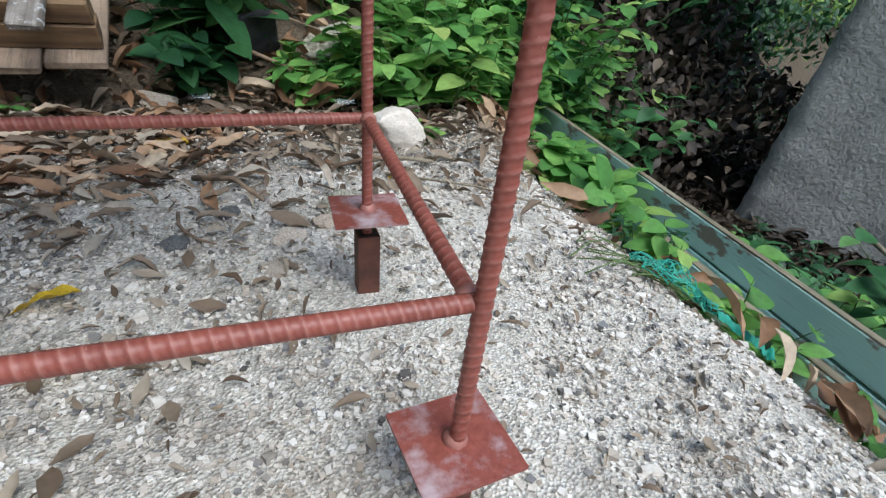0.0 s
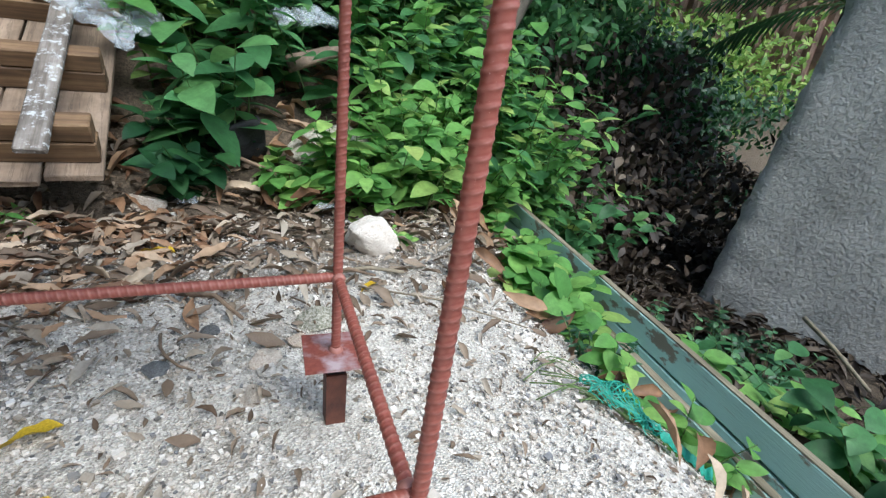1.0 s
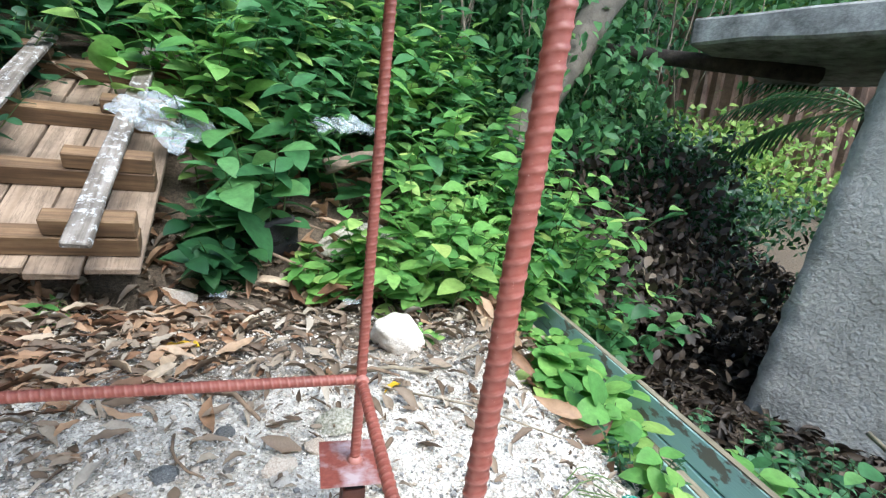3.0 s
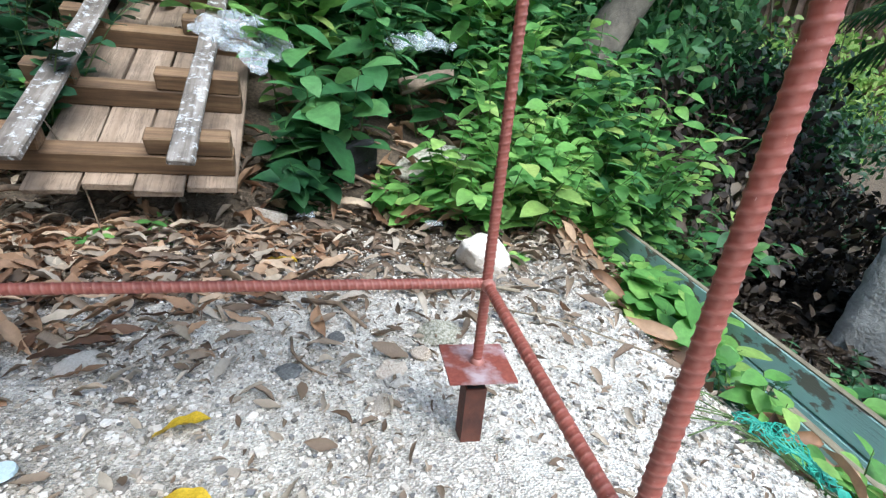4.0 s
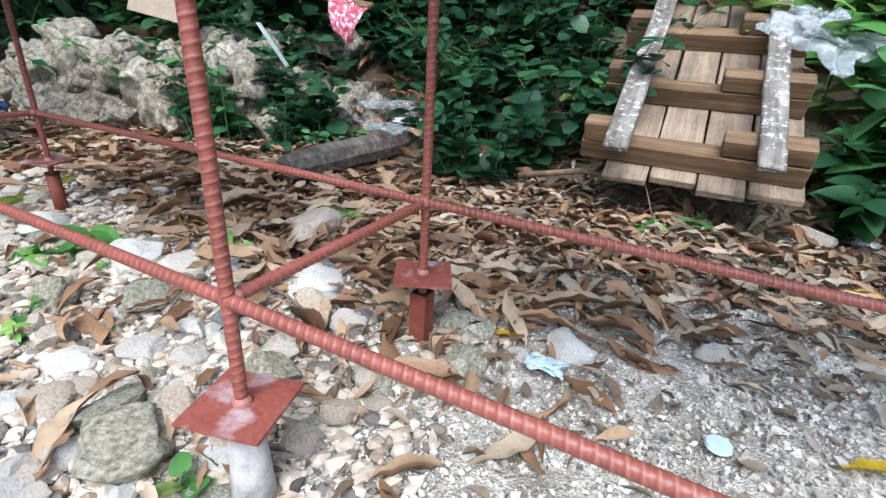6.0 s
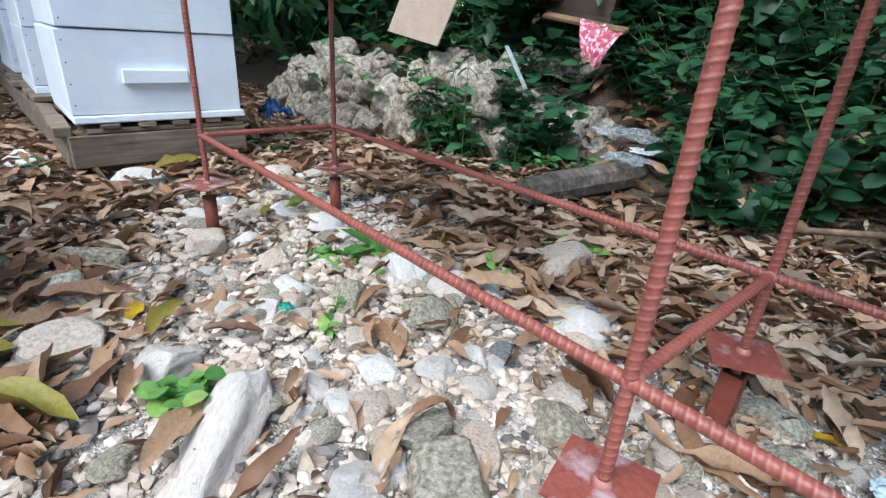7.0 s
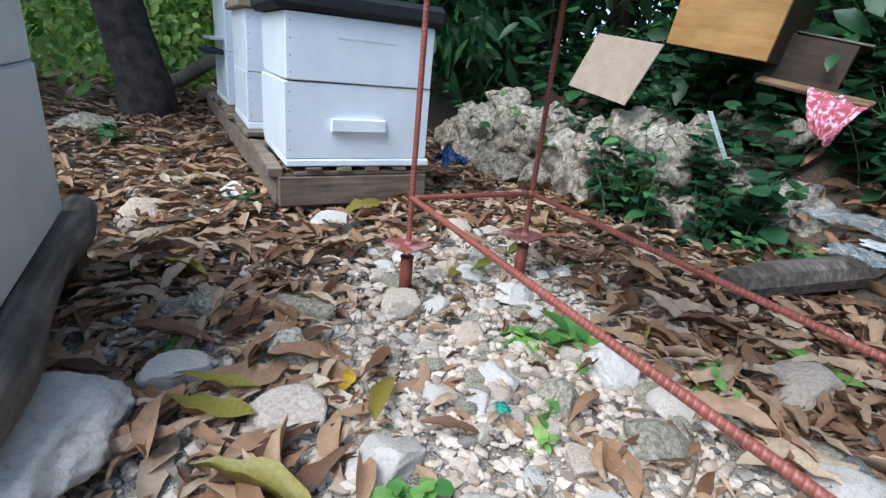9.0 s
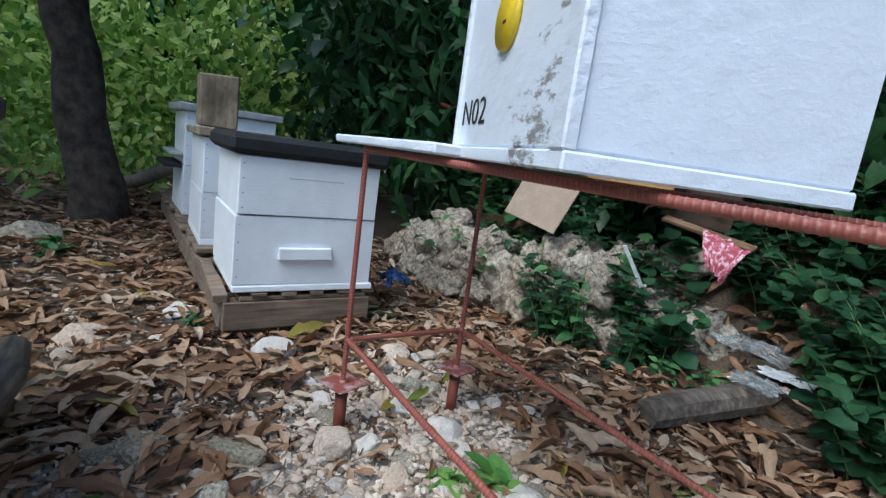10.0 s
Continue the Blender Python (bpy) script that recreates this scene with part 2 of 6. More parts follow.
RED = painted_steel()
GRIMY = stained_hive_paint()
PLATE = scuffed_plate()
RUST = rust("rusty_tube", (0.045, 0.016, 0.011), (0.13, 0.042, 0.024))
RUST_RED = rust("red_rusty_tube", (0.13, 0.030, 0.018), (0.24, 0.06, 0.035))
CEMENT = plain("cement_crust", (0.5, 0.47, 0.45), 0.9, 0, 0.3, 60, 0.003)
GROUND = ground_mat()
CHIPS = pebble_mat("limestone_chips", (1.0, 1.0, 1.0))
DUSTY_CHIPS = pebble_mat("dusty_tan_chips", (0.80, 0.73, 0.66))
LIME = stone("weathered_limestone", [(0.26, (0.38, 0.265, 0.185)), (0.40, (0.68, 0.55, 0.435)), (0.58, (0.84, 0.755, 0.66))], 0.14, 20, 0.76)
LIME_WHITE = stone("white_limestone", [(0.24, (0.52, 0.44, 0.36)), (0.37, (0.78, 0.725, 0.66)), (0.54, (0.90, 0.87, 0.825))], 0.06, 22, 0.84)
LIME_WALL = stone("pitted_grey_limestone", [(0.34, (0.10, 0.085, 0.065)), (0.48, (0.33, 0.29, 0.235)), (0.66, (0.57, 0.53, 0.455))], 0.35, 14)
LIME_MOSS = stone("mossy_grey_stone", [(0.3, (0.15, 0.15, 0.10)), (0.46, (0.42, 0.40, 0.31)), (0.62, (0.70, 0.66, 0.57))], 0.5, 16, 0.7)
PALLET_DECK = wood("pale_pallet_wood", (0.21, 0.148, 0.10), (0.32, 0.235, 0.168), (0.42, 0.32, 0.235), (45, 3, 45), 0.75, 0.55, 0.3, 0, 0.45)
PALLET_BAR = wood("brown_pallet_wood", (0.075, 0.043, 0.022), (0.17, 0.10, 0.05), (0.28, 0.18, 0.095), (4, 70, 70))
PALLET_GREY = wood("grey_weathered_wood", (0.09, 0.075, 0.062), (0.19, 0.16, 0.135), (0.38, 0.35, 0.32), (70, 4, 70), 0.8, 0.7, 0.2, 0.8)
HIVE_PALLET = wood("worn_hive_pallet_wood", (0.10, 0.075, 0.055), (0.24, 0.18, 0.13), (0.38, 0.31, 0.24), (60, 4, 60))
LOG = wood("old_grey_log", (0.05, 0.042, 0.035), (0.15, 0.125, 0.105), (0.30, 0.26, 0.22), (4, 60, 60), 0.9, 0.6)
PLY = wood("cracked_pale_board", (0.50, 0.40, 0.24), (0.66, 0.57, 0.39), (0.76, 0.68, 0.52), (5, 30, 30), 0.7, 0.35, 0.1, 0, 0.95)
GREEN_PAINT = white_paint("faded_green_paint", (0.36, 0.54, 0.485), 0.6, (60, 3, 60), 0.8, 0.0015, (0.18, 0.14, 0.10))
flake_paint(GREEN_PAINT, (0.17, 0.125, 0.09))
GREEN_WORN = wood("worn_plank_edge", (0.10, 0.08, 0.05), (0.28, 0.24, 0.16), (0.42, 0.38, 0.28), (60, 4, 60))
WHITE = white_paint("white_hive_paint", (0.84, 0.89, 0.94), 0.45, (4, 4, 26), 0.25)
WHITE_ROUGH = white_paint("thick_brushed_white_paint", (0.73, 0.79, 0.88), 0.35, (9, 9, 12), 0.45, 0.006)
OFFWHITE = white_paint("dull_white_paint", (0.68, 0.72, 0.74), 0.5, (8, 8, 14), 0.2)
LID = plain("black_roofing_cover", (0.010, 0.012, 0.015), 0.8, 0, 0.5, 30, 0.003)
GREY_LID = plain("grey_metal_cover", (0.42, 0.45, 0.47), 0.5, 0.2, 0.2, 20)
BLOCK = wood("mottled_wood_block", (0.15, 0.115, 0.07), (0.33, 0.27, 0.18), (0.48, 0.43, 0.33), (30, 30, 8), 0.85, 0.7)
YELLOW = plain("yellow_plastic", (0.72, 0.52, 0.02), 0.4, 0, 0.1, 40)
INK = plain("black_marker", (0.012, 0.012, 0.014), 0.6, 0, 0.1)
CARD = plain("brown_cardboard", (0.40, 0.31, 0.235), 0.85, 0, 0.12, 14)
GOLDWOOD = wood("varnished_pine", (0.28, 0.13, 0.03), (0.46, 0.25, 0.07), (0.56, 0.34, 0.12), (3, 24, 24), 0.45, 0.3)
DARKWOOD = wood("dark_wet_wood", (0.022, 0.012, 0.007), (0.062, 0.034, 0.017), (0.12, 0.07, 0.038), (4, 40, 40), 0.55, 0.4)
def cloth_mat():
    m, n, l, p = material("red_white_cloth")
    b = noise_tex(n, l, 75, 3, 0.5)
    c = ramp(n, l, b.outputs[0], [(0.42, (0.30, 0.055, 0.08)), (0.52, (0.40, 0.12, 0.16)), (0.60, (0.58, 0.42, 0.47))])
    l.new(c.outputs[0], p.inputs["Base Color"])
    p.inputs["Roughness"].default_value = 0.9
    return m


CLOTH = cloth_mat()
STRIP = plain("pale_metal_strip", (0.55, 0.62, 0.60), 0.4, 0.1, 0.3, 40)
def concrete_mat():
    """Spatter-dashed render: lumpy at a centimetre, streaked, with a few pale knocks."""
    m, n, l, p = material("rough_grey_concrete")
    big = noise_tex(n, l, 3.5, 6, 0.65)
    lump = noise_tex(n, l, 55, 4, 0.6)
    knock = noise_tex(n, l, 13, 5, 0.55)
    c = ramp(n, l, big.outputs[0], [(0.3, (0.36, 0.345, 0.315)), (0.55, (0.50, 0.48, 0.44)), (0.72, (0.58, 0.56, 0.52))]).outputs[0]
    c = mix(n, l, 0.6, c, ramp(n, l, lump.outputs[0], [(0.35, (0.72, 0.71, 0.69)), (0.6, (1.05, 1.04, 1.02))]).outputs[0], 'MULTIPLY')
    c = mix(n, l, ramp(n, l, knock.outputs[0], [(0.72, (0, 0, 0)), (0.75, (0.8, 0.8, 0.8))]).outputs[0], c, (0.60, 0.58, 0.54))
    l.new(c, p.inputs["Base Color"])
    p.inputs["Roughness"].default_value = 0.95
    bump(n, l, p, lump.outputs[0], 0.8, 0.014)
    return m


CONCRETE = concrete_mat()
CONCRETE_SLAB = plain("stained_concrete_slab", (0.25, 0.25, 0.24), 0.9, 0, 0.75, 9, 0.006)
TIN = plain("rusty_corrugated_tin", (0.33, 0.22, 0.17), 0.6, 0.3, 0.5, 5)
BARK = plain("grey_brown_bark", (0.052, 0.041, 0.032), 0.95, 0, 0.8, 16, 0.01)
BARK_PALE = plain("pale_grey_bark", (0.17, 0.145, 0.115), 0.9, 0, 0.4, 14, 0.008)
TWIG = plain("dry_twig", (0.19, 0.13, 0.085), 0.9, 0, 0.5, 40)
STEM = plain("green_stem", (0.11, 0.17, 0.05), 0.6, 0, 0.3, 40)
VINE = plain("dry_vine", (0.24, 0.20, 0.14), 0.9, 0, 0.4, 30)
DRY = leaf_mat("dry_brown_leaf", [(0, (0.085, 0.042, 0.024)), (0.22, (0.22, 0.115, 0.062)), (0.5, (0.36, 0.215, 0.127)), (0.8, (0.47, 0.325, 0.215)), (1, (0.57, 0.47, 0.365))], 0.6, 0.12)
DRY_OBJ = leaf_mat("dry_brown_leaf_large", [(0, (0.085, 0.042, 0.024)), (0.22, (0.22, 0.115, 0.062)), (0.5, (0.36, 0.215, 0.127)), (0.8, (0.47, 0.325, 0.215)), (1, (0.57, 0.47, 0.365))], 0.5, 0.1, True)
# dark dead leaf with the hollow's deep shade put into its colour
SHADE_LEAF = leaf_mat("shade_darkened_leaf", [(0, (0.020, 0.014, 0.010)), (0.5, (0.045, 0.030, 0.020)), (0.9, (0.085, 0.06, 0.04)), (1, (0.20, 0.16, 0.12))], 0.6, 0)
GREY_STOPS = [(0, (0.10, 0.065, 0.042)), (0.3, (0.19, 0.135, 0.095)), (0.6, (0.28, 0.215, 0.16)), (0.85, (0.38, 0.32, 0.255)), (1, (0.46, 0.40, 0.34))]
DRY_GREY = leaf_mat("faded_dry_leaf", GREY_STOPS, 0.65, 0.1)
DRY_GREY_OBJ = leaf_mat("faded_dry_leaf_large", GREY_STOPS, 0.6, 0.1, True)
YLEAF = leaf_mat("yellow_leaf", [(0, (0.62, 0.40, 0.02)), (1, (0.72, 0.50, 0.04))], 0.45, 0.2, True)
YGREEN = leaf_mat("yellow_green_leaf", [(0, (0.28, 0.26, 0.05)), (0.5, (0.36, 0.25, 0.06)), (1, (0.22, 0.28, 0.06))], 0.45, 0.2, True)
BRIGHT = leaf_mat("bright_green_leaf", [(0, (0.095, 0.25, 0.06)), (0.45, (0.165, 0.38, 0.09)), (0.8, (0.26, 0.48, 0.12)), (1, (0.42, 0.56, 0.16))], 0.55, 0.38)
MIDGREEN = leaf_mat("mid_green_leaf", [(0, (0.045, 0.14, 0.05)), (0.5, (0.085, 0.24, 0.085)), (0.9, (0.14, 0.32, 0.105)), (1, (0.23, 0.40, 0.12))], 0.52, 0.36)
DEEP = leaf_mat("deep_green_leaf", [(0, (0.016, 0.058, 0.022)), (0.5, (0.028, 0.09, 0.032)), (0.9, (0.045, 0.13, 0.042)), (1, (0.08, 0.17, 0.05))])
BLUEGREEN = leaf_mat("blue_green_leaf", [(0, (0.018, 0.058, 0.029)), (0.6, (0.035, 0.105, 0.047)), (1, (0.066, 0.165, 0.066))])
HOLLOW_GREEN = leaf_mat("pale_blue_green_leaf", [(0, (0.05, 0.14, 0.07)), (0.6, (0.10, 0.24, 0.12)), (1, (0.16, 0.33, 0.15))])
# far leaf with sunlight painted into its colour, paler than the other greens
GLARE = leaf_mat("sun_brightened_leaf", [(0, (0.12, 0.27, 0.05)), (0.5, (0.27, 0.45, 0.10)), (1, (0.46, 0.58, 0.18))], 0.5, 0.45)
TEAL_NET = plain("torn_green_netting", (0.03, 0.27, 0.19), 0.6, 0, 0.3, 60)
FILM = clear_film("clear_plastic_film", (0.74, 0.80, 0.84), 0.26)
FILM_DULL = clear_film("dirty_plastic_film", (0.45, 0.50, 0.52), 0.34)
BLUE = plain("blue_plastic", (0.025, 0.07, 0.20), 0.35, 0, 0.3)
WHITEPLASTIC = plain("dirty_white_plastic", (0.60, 0.63, 0.65), 0.4, 0, 0.3, 40)
PAPER = plain("pale_blue_scrap", (0.55, 0.66, 0.70), 0.6, 0, 0.12, 60)
GREYSTONE = stone("dark_grey_stone", [(0.3, (0.10, 0.105, 0.11)), (0.5, (0.22, 0.23, 0.24)), (0.7, (0.40, 0.41, 0.42))], 0.25)
CHAR = plain("charred_stump", (0.02, 0.019, 0.02), 0.7, 0, 0.6, 30, 0.02)

# ---- small building tools ----
rng = np.random.default_rng(7)


def fast_mesh(name, verts, quads, mat, parent=None, smooth=True):
    """One mesh from big numpy arrays of corners and faces (all of one corner count)."""
    me = bpy.data.meshes.new(name)
    k = quads.shape[1]
    me.vertices.add(len(verts))
    me.vertices.foreach_set("co", np.asarray(verts, np.float32).ravel())
    me.loops.add(quads.size)
    me.loops.foreach_set("vertex_index", quads.astype(np.int32).ravel())
    me.polygons.add(len(quads))
    me.polygons.foreach_set("loop_start", np.arange(0, quads.size, k, dtype=np.int32))
    me.polygons.foreach_set("loop_total", np.full(len(quads), k, dtype=np.int32))
    me.polygons.foreach_set("use_smooth", np.full(len(quads), smooth))
    me.update(calc_edges=True)
    if mat:
        me.materials.append(mat)
    ob = new(name, me)
    ob.parent = parent
    return ob


def part(name, bm, mat, parent=None, label="", smooth=False):
    me = bpy.data.meshes.new(name)
    bm.to_mesh(me)
    bm.free()
    if smooth:
        me.polygons.foreach_set("use_smooth", [True] * len(me.polygons))
    me.materials.append(mat)
    ob = new(name, me)
    ob.parent = parent
    if label:
        ob["label"] = label
    return ob


def empty(name, m=None):
    ob = new(name)
    ob.empty_display_size = 0.05
    if m is not None:
        ob.matrix_world = m
    return ob


def box(lo, hi, bevel=0.002, jitter=0.0, seed=0, cuts=0):
    """A bevelled block between two corners, its corners a little out of true."""
    bm = bmesh.new()
    bmesh.ops.create_cube(bm, size=1)
    lo, hi = Vector(lo), Vector(hi)
    r = random.Random(seed)
    if cuts:
        long = max(range(3), key=lambda i: hi[i] - lo[i])
        es = [e for e in bm.edges if abs((e.verts[0].co - e.verts[1].co)[long]) > 0.5]
        bmesh.ops.subdivide_edges(bm, edges=es, cuts=cuts)
    for v in bm.verts:
        v.co = Vector([lo[i] + (v.co[i] + 0.5) * (hi[i] - lo[i]) + r.uniform(-jitter, jitter) for i in range(3)])
    if bevel:
        bmesh.ops.bevel(bm, geom=list(bm.edges), offset=bevel, segments=1, affect='EDGES', clamp_overlap=True)
    return bm


def tube_path(pts, radii, sides=10, twist=0.0):
    """A round bar along points with a radius each, closed at both ends."""
    bm = bmesh.new()
    rings = []
    pts = [Vector(p) for p in pts]
    n = None
    for i, p in enumerate(pts):
        d = (pts[min(i + 1, len(pts) - 1)] - pts[max(i - 1, 0)]).normalized()
        if n is None:
            n = d.orthogonal().normalized()
        n = (n - d * n.dot(d)).normalized()
        b = d.cross(n)
        ring = []
        for k in range(sides):
            a = 2 * math.pi * k / sides + twist * i
            ring.append(bm.verts.new(p + (n * math.cos(a) + b * math.sin(a)) * radii[i]))
        rings.append(ring)
    for a, b in zip(rings, rings[1:]):
        for k in range(sides):
            bm.faces.new((a[k], a[(k + 1) % sides], b[(k + 1) % sides], b[k]))
    bm.faces.new(rings[0][::-1])
    bm.faces.new(rings[-1])
    return bm


def rebar(p, q, dia=0.0111, pitch=0.0076, sides=16):
    """A ribbed bar: slanting raised ribs on two sides and two long seams."""
    p, q = Vector(p), Vector(q)
    axis = q - p
    L = axis.length
    d = axis.normalized()
    n = d.orthogonal().normalized()
    b = d.cross(n)
    steps = max(4, int(L / pitch * 9))
    t = np.linspace(0, L, steps + 1)
    ang = np.arange(sides) * 2 * math.pi / sides
    T, A = np.meshgrid(t, ang, indexing="ij")
    wave = np.cos(2 * math.pi * T / pitch - A)
    rib = np.clip((wave - 0.42) / 0.35, 0, 1)
    seam = np.exp(-((np.sin(A)) / 0.16) ** 2)
    r = dia / 2 * (0.935 + 0.095 * rib * (1 - seam) + 0.065 * seam)
    base = np.array(p)[None, None] + T[..., None] * np.array(d)
    V = base + r[..., None] * (np.cos(A)[..., None] * np.array(n) + np.sin(A)[..., None] * np.array(b))
    bm = bmesh.new()
    rows = [[bm.verts.new(V[i, k]) for k in range(sides)] for i in range(steps + 1)]
    for u, w in zip(rows, rows[1:]):
        for k in range(sides):
            bm.faces.new((u[k], u[(k + 1) % sides], w[(k + 1) % sides], w[k]))
    bm.faces.new(rows[0][::-1])
    bm.faces.new(rows[-1])
    return bm


def ground_z(x, y):
    """Height of the earth: level yard, falling to the boards, with a bank behind."""
    x = np.asarray(x, float)
    y = np.asarray(y, float)
    ss = lambda a: np.clip(a, 0, 1) ** 2 * (3 - 2 * np.clip(a, 0, 1))
    z = 0.006 * np.sin(x * 5.1 + 1) * np.cos(y * 4.3) + 0.004 * np.sin(x * 17 + y * 11)
    foot = 1.02 + 0.10 * np.sin(x * 1.7) - 0.16 * ss((-1.4 - x) / 0.8)
    lift = 0.36 * ss((y - foot) / 0.75) + 0.55 * np.clip(y - foot - 0.5, 0, 1.6)
    lift = lift * (1 - ss((x - 0.75) / 0.5)) * (0.45 + 0.55 * (1 - ss((-2.6 - x) / 1.5)))
    z = z + lift
    edge = 0.32 + 0.12 * ss((y - 0.5) / 0.8)
    z = z - 0.21 * np.clip((x - edge) / 0.34, 0, 1) ** 1.25
    ditch = 0.42 * ss((x - 0.84) / 0.45)
    z = z - ditch
    far = np.clip(y - 2.2, 0, 6)
    z = z + 0.30 * far * ss((x - 0.9) / 0.5)
    return z


def leaf_template(n=5, w=0.36, fold=0.25, curl=0.25, tip=1.6, heart=False):
    """A unit leaf along +y from its stalk, folded on the midrib and curled to its tip."""
    t = np.linspace(0, 1, n + 1)
    if heart:
        half = w * np.sqrt(np.clip(1 - ((t - 0.42) / 0.6) ** 2, 0, 1))
        half[0] = w * 0.25
        half[-1] = 0.02
    else:
        half = w * np.sin(math.pi * t ** 0.8) ** (1 / tip * 1.2)
        half[0] = 0.02
        half[-1] = 0.01
    z = -curl * t ** 2
    V = []
    for i in range(n + 1):
        V += [(-half[i], t[i], z[i] + fold * half[i]), (0, t[i], z[i]), (half[i], t[i], z[i] + fold * half[i])]
    F = []
    for i in range(n):
        a = 3 * i
        F += [(a, a + 1, a + 4, a + 3), (a + 1, a + 2, a + 5, a + 4)]
    return np.array(V), np.array(F)


def leaf_cloud(pos, direc, up, size, template):
    """Corners and faces of many leaves: each at pos, its length along direc, its face towards up."""
    V, F = template
    d = direc / np.linalg.norm(direc, axis=1, keepdims=True)
    s = np.cross(d, up)
    s /= np.linalg.norm(s, axis=1, keepdims=True) + 1e-9
    u = np.cross(s, d)
    size = size[:, None, None]
    out = pos[:, None] + size * (V[None, :, 0:1] * s[:, None] + V[None, :, 1:2] * d[:, None] + V[None, :, 2:3] * u[:, None])
    idx = F[None] + (np.arange(len(pos)) * len(V))[:, None, None]
    return out.reshape(-1, 3), idx.reshape(-1, F.shape[1])


def shrub(name, label, base, spread, height, stems, per_stem, size, mat, lean=(0, -0.25), template=None, droop=0.1, seed=0, category="shrub", group="hedge shrubs", rim=0.0, stem_mat=None):
    """A bush: thin stems from the earth, leaves in pairs along each of them."""
    r = np.random.default_rng(seed)
    template = template or leaf_template(5, 0.27, 0.22, 0.30)
    stem_mat = stem_mat or STEM
    root = empty(name, Matrix.Translation((base[0], base[1], float(ground_z(base[0], base[1])))))
    tagged(root, label, category, group)
    P, D, U, S = [], [], [], []
    SV, SF = [], []
    for k in range(stems):
        a, q = r.uniform(0, 2 * math.pi), math.sqrt(r.uniform(0, 1))
        x, y = base[0] + spread[0] * q * math.cos(a), base[1] + spread[1] * q * math.sin(a)
        z = float(ground_z(x, y)) - 0.01
        h = height * r.uniform(0.55, 1.1)
        dx, dy = lean[0] + r.normal(0, 0.28) + 0.3 * q * math.cos(a), lean[1] + r.normal(0, 0.25) + 0.3 * q * math.sin(a)
        n = 5
        pts = [np.array((x + dx * h * (i / n) ** 1.4, y + dy * h * (i / n) ** 1.4, z + h * (i / n) * (1 - 0.12 * (i / n)))) for i in range(n + 1)]
        w = 0.0035 * (0.6 + height)
        o = len(SV)
        for i, p in enumerate(pts):
            ww = w * (1 - 0.7 * i / n)
            for ang in (0, 2.1, 4.2):
                SV.append(p + np.array((ww * math.cos(ang), ww * math.sin(ang), 0)))
        for i in range(n):
            for j in range(3):
                SF.append((o + 3 * i + j, o + 3 * i + (j + 1) % 3, o + 3 * i + 3 + (j + 1) % 3, o + 3 * i + 3 + j))
        phase = r.uniform(0, 6.28)
        for j in range(per_stem):
            f = 0.12 + 0.88 * (j // 2 * 2 + 1) / per_stem
            f = min(f, 1.0)
            i = min(int(f * n), n - 1)
            g = f * n - i
            p = pts[i] * (1 - g) + pts[i + 1] * g
            ang = phase + (j // 2) * 1.57 + (j % 2) * math.pi + r.normal(0, 0.25)
            el = r.normal(0.25, 0.3) - droop
            P.append(p)
            D.append((math.cos(ang) * math.cos(el), math.sin(ang) * math.cos(el), math.sin(el)))
            U.append((r.normal(0, 0.25), r.normal(-0.25, 0.25), 1.0))
            S.append(size * r.uniform(0.5, 1.15) * (1.1 - 0.35 * f))
    base_v = np.array(root.matrix_world.translation)
    V, F = leaf_cloud(np.array(P), np.array(D), np.array(U), np.array(S), template)
    tagged(fast_mesh("foliage", V - base_v, F, mat, root), kind="stuff")
    tagged(fast_mesh("stem_tangle", np.array(SV) - base_v, np.array(SF), stem_mat, root), kind="stuff")
    return root


def leaf_mass(name, label, lo, hi, count, size, mat, seed, template=None, kind="stuff", facing=(0, -1, 0.4), category="foliage", shape=None):
    """Far foliage: leaves hung through a ragged mass."""
    r = np.random.default_rng(seed)
    lo, hi = np.array(lo), np.array(hi)
    clumps = lo + (hi - lo) * r.uniform(0, 1, (max(6, count // 45), 3))
    rad = 0.11 * np.linalg.norm(hi - lo) / 2
    c = clumps[r.integers(0, len(clumps), count)]
    P = c + r.normal(0, 1, (count, 3)) * rad * np.array((1, 1, 0.7))
    D = r.normal(0, 1, (count, 3)) + np.array((0, 0, -0.5))
    U = r.normal(0, 0.6, (count, 3)) + np.array(facing) + np.array((0, 0, 0.6))
    V, F = leaf_cloud(P, D, U, size * r.uniform(0.5, 1.2, count), template or leaf_template(3, 0.26, 0.2, 0.3))
    ob = fast_mesh(name, V, F, mat)
    return tagged(ob, label, category, kind=kind)


def rock_mesh(name, seed, rough=0.25, detail=2, squash=(1, 1, 0.65)):
    """A broken lump of about 1 m across, to be scaled: flat cleaved faces and knocked corners."""
    r = random.Random(seed)
    bm = bmesh.new()
    bmesh.ops.create_icosphere(bm, subdivisions=detail, radius=0.5)
    planes = [(Vector((r.gauss(0, 1), r.gauss(0, 1), r.gauss(0, 0.8))).normalized(), r.uniform(0.26, 0.42)) for _ in range(11)]
    for v in bm.verts:
        for nrm, dist in planes:
            over = v.co.dot(nrm) - dist
            if over > 0:
                v.co -= nrm * over * 0.97
        v.co += v.co.normalized() * (noise.noise(v.co * 4 + Vector((seed, 0, 0))) * 0.20 * rough + noise.noise(v.co * 9 + Vector((0, seed, 0))) * 0.10 * rough + noise.noise(v.co * 24 + Vector((seed, seed, 0))) * 0.014)
        v.co = Vector((v.co.x * squash[0], v.co.y * squash[1], v.co.z * squash[2]))
    me = bpy.data.meshes.new(name)
    bm.to_mesh(me)
    bm.free()
    me.polygons.foreach_set("use_smooth", [detail > 3] * len(me.polygons))
    return me


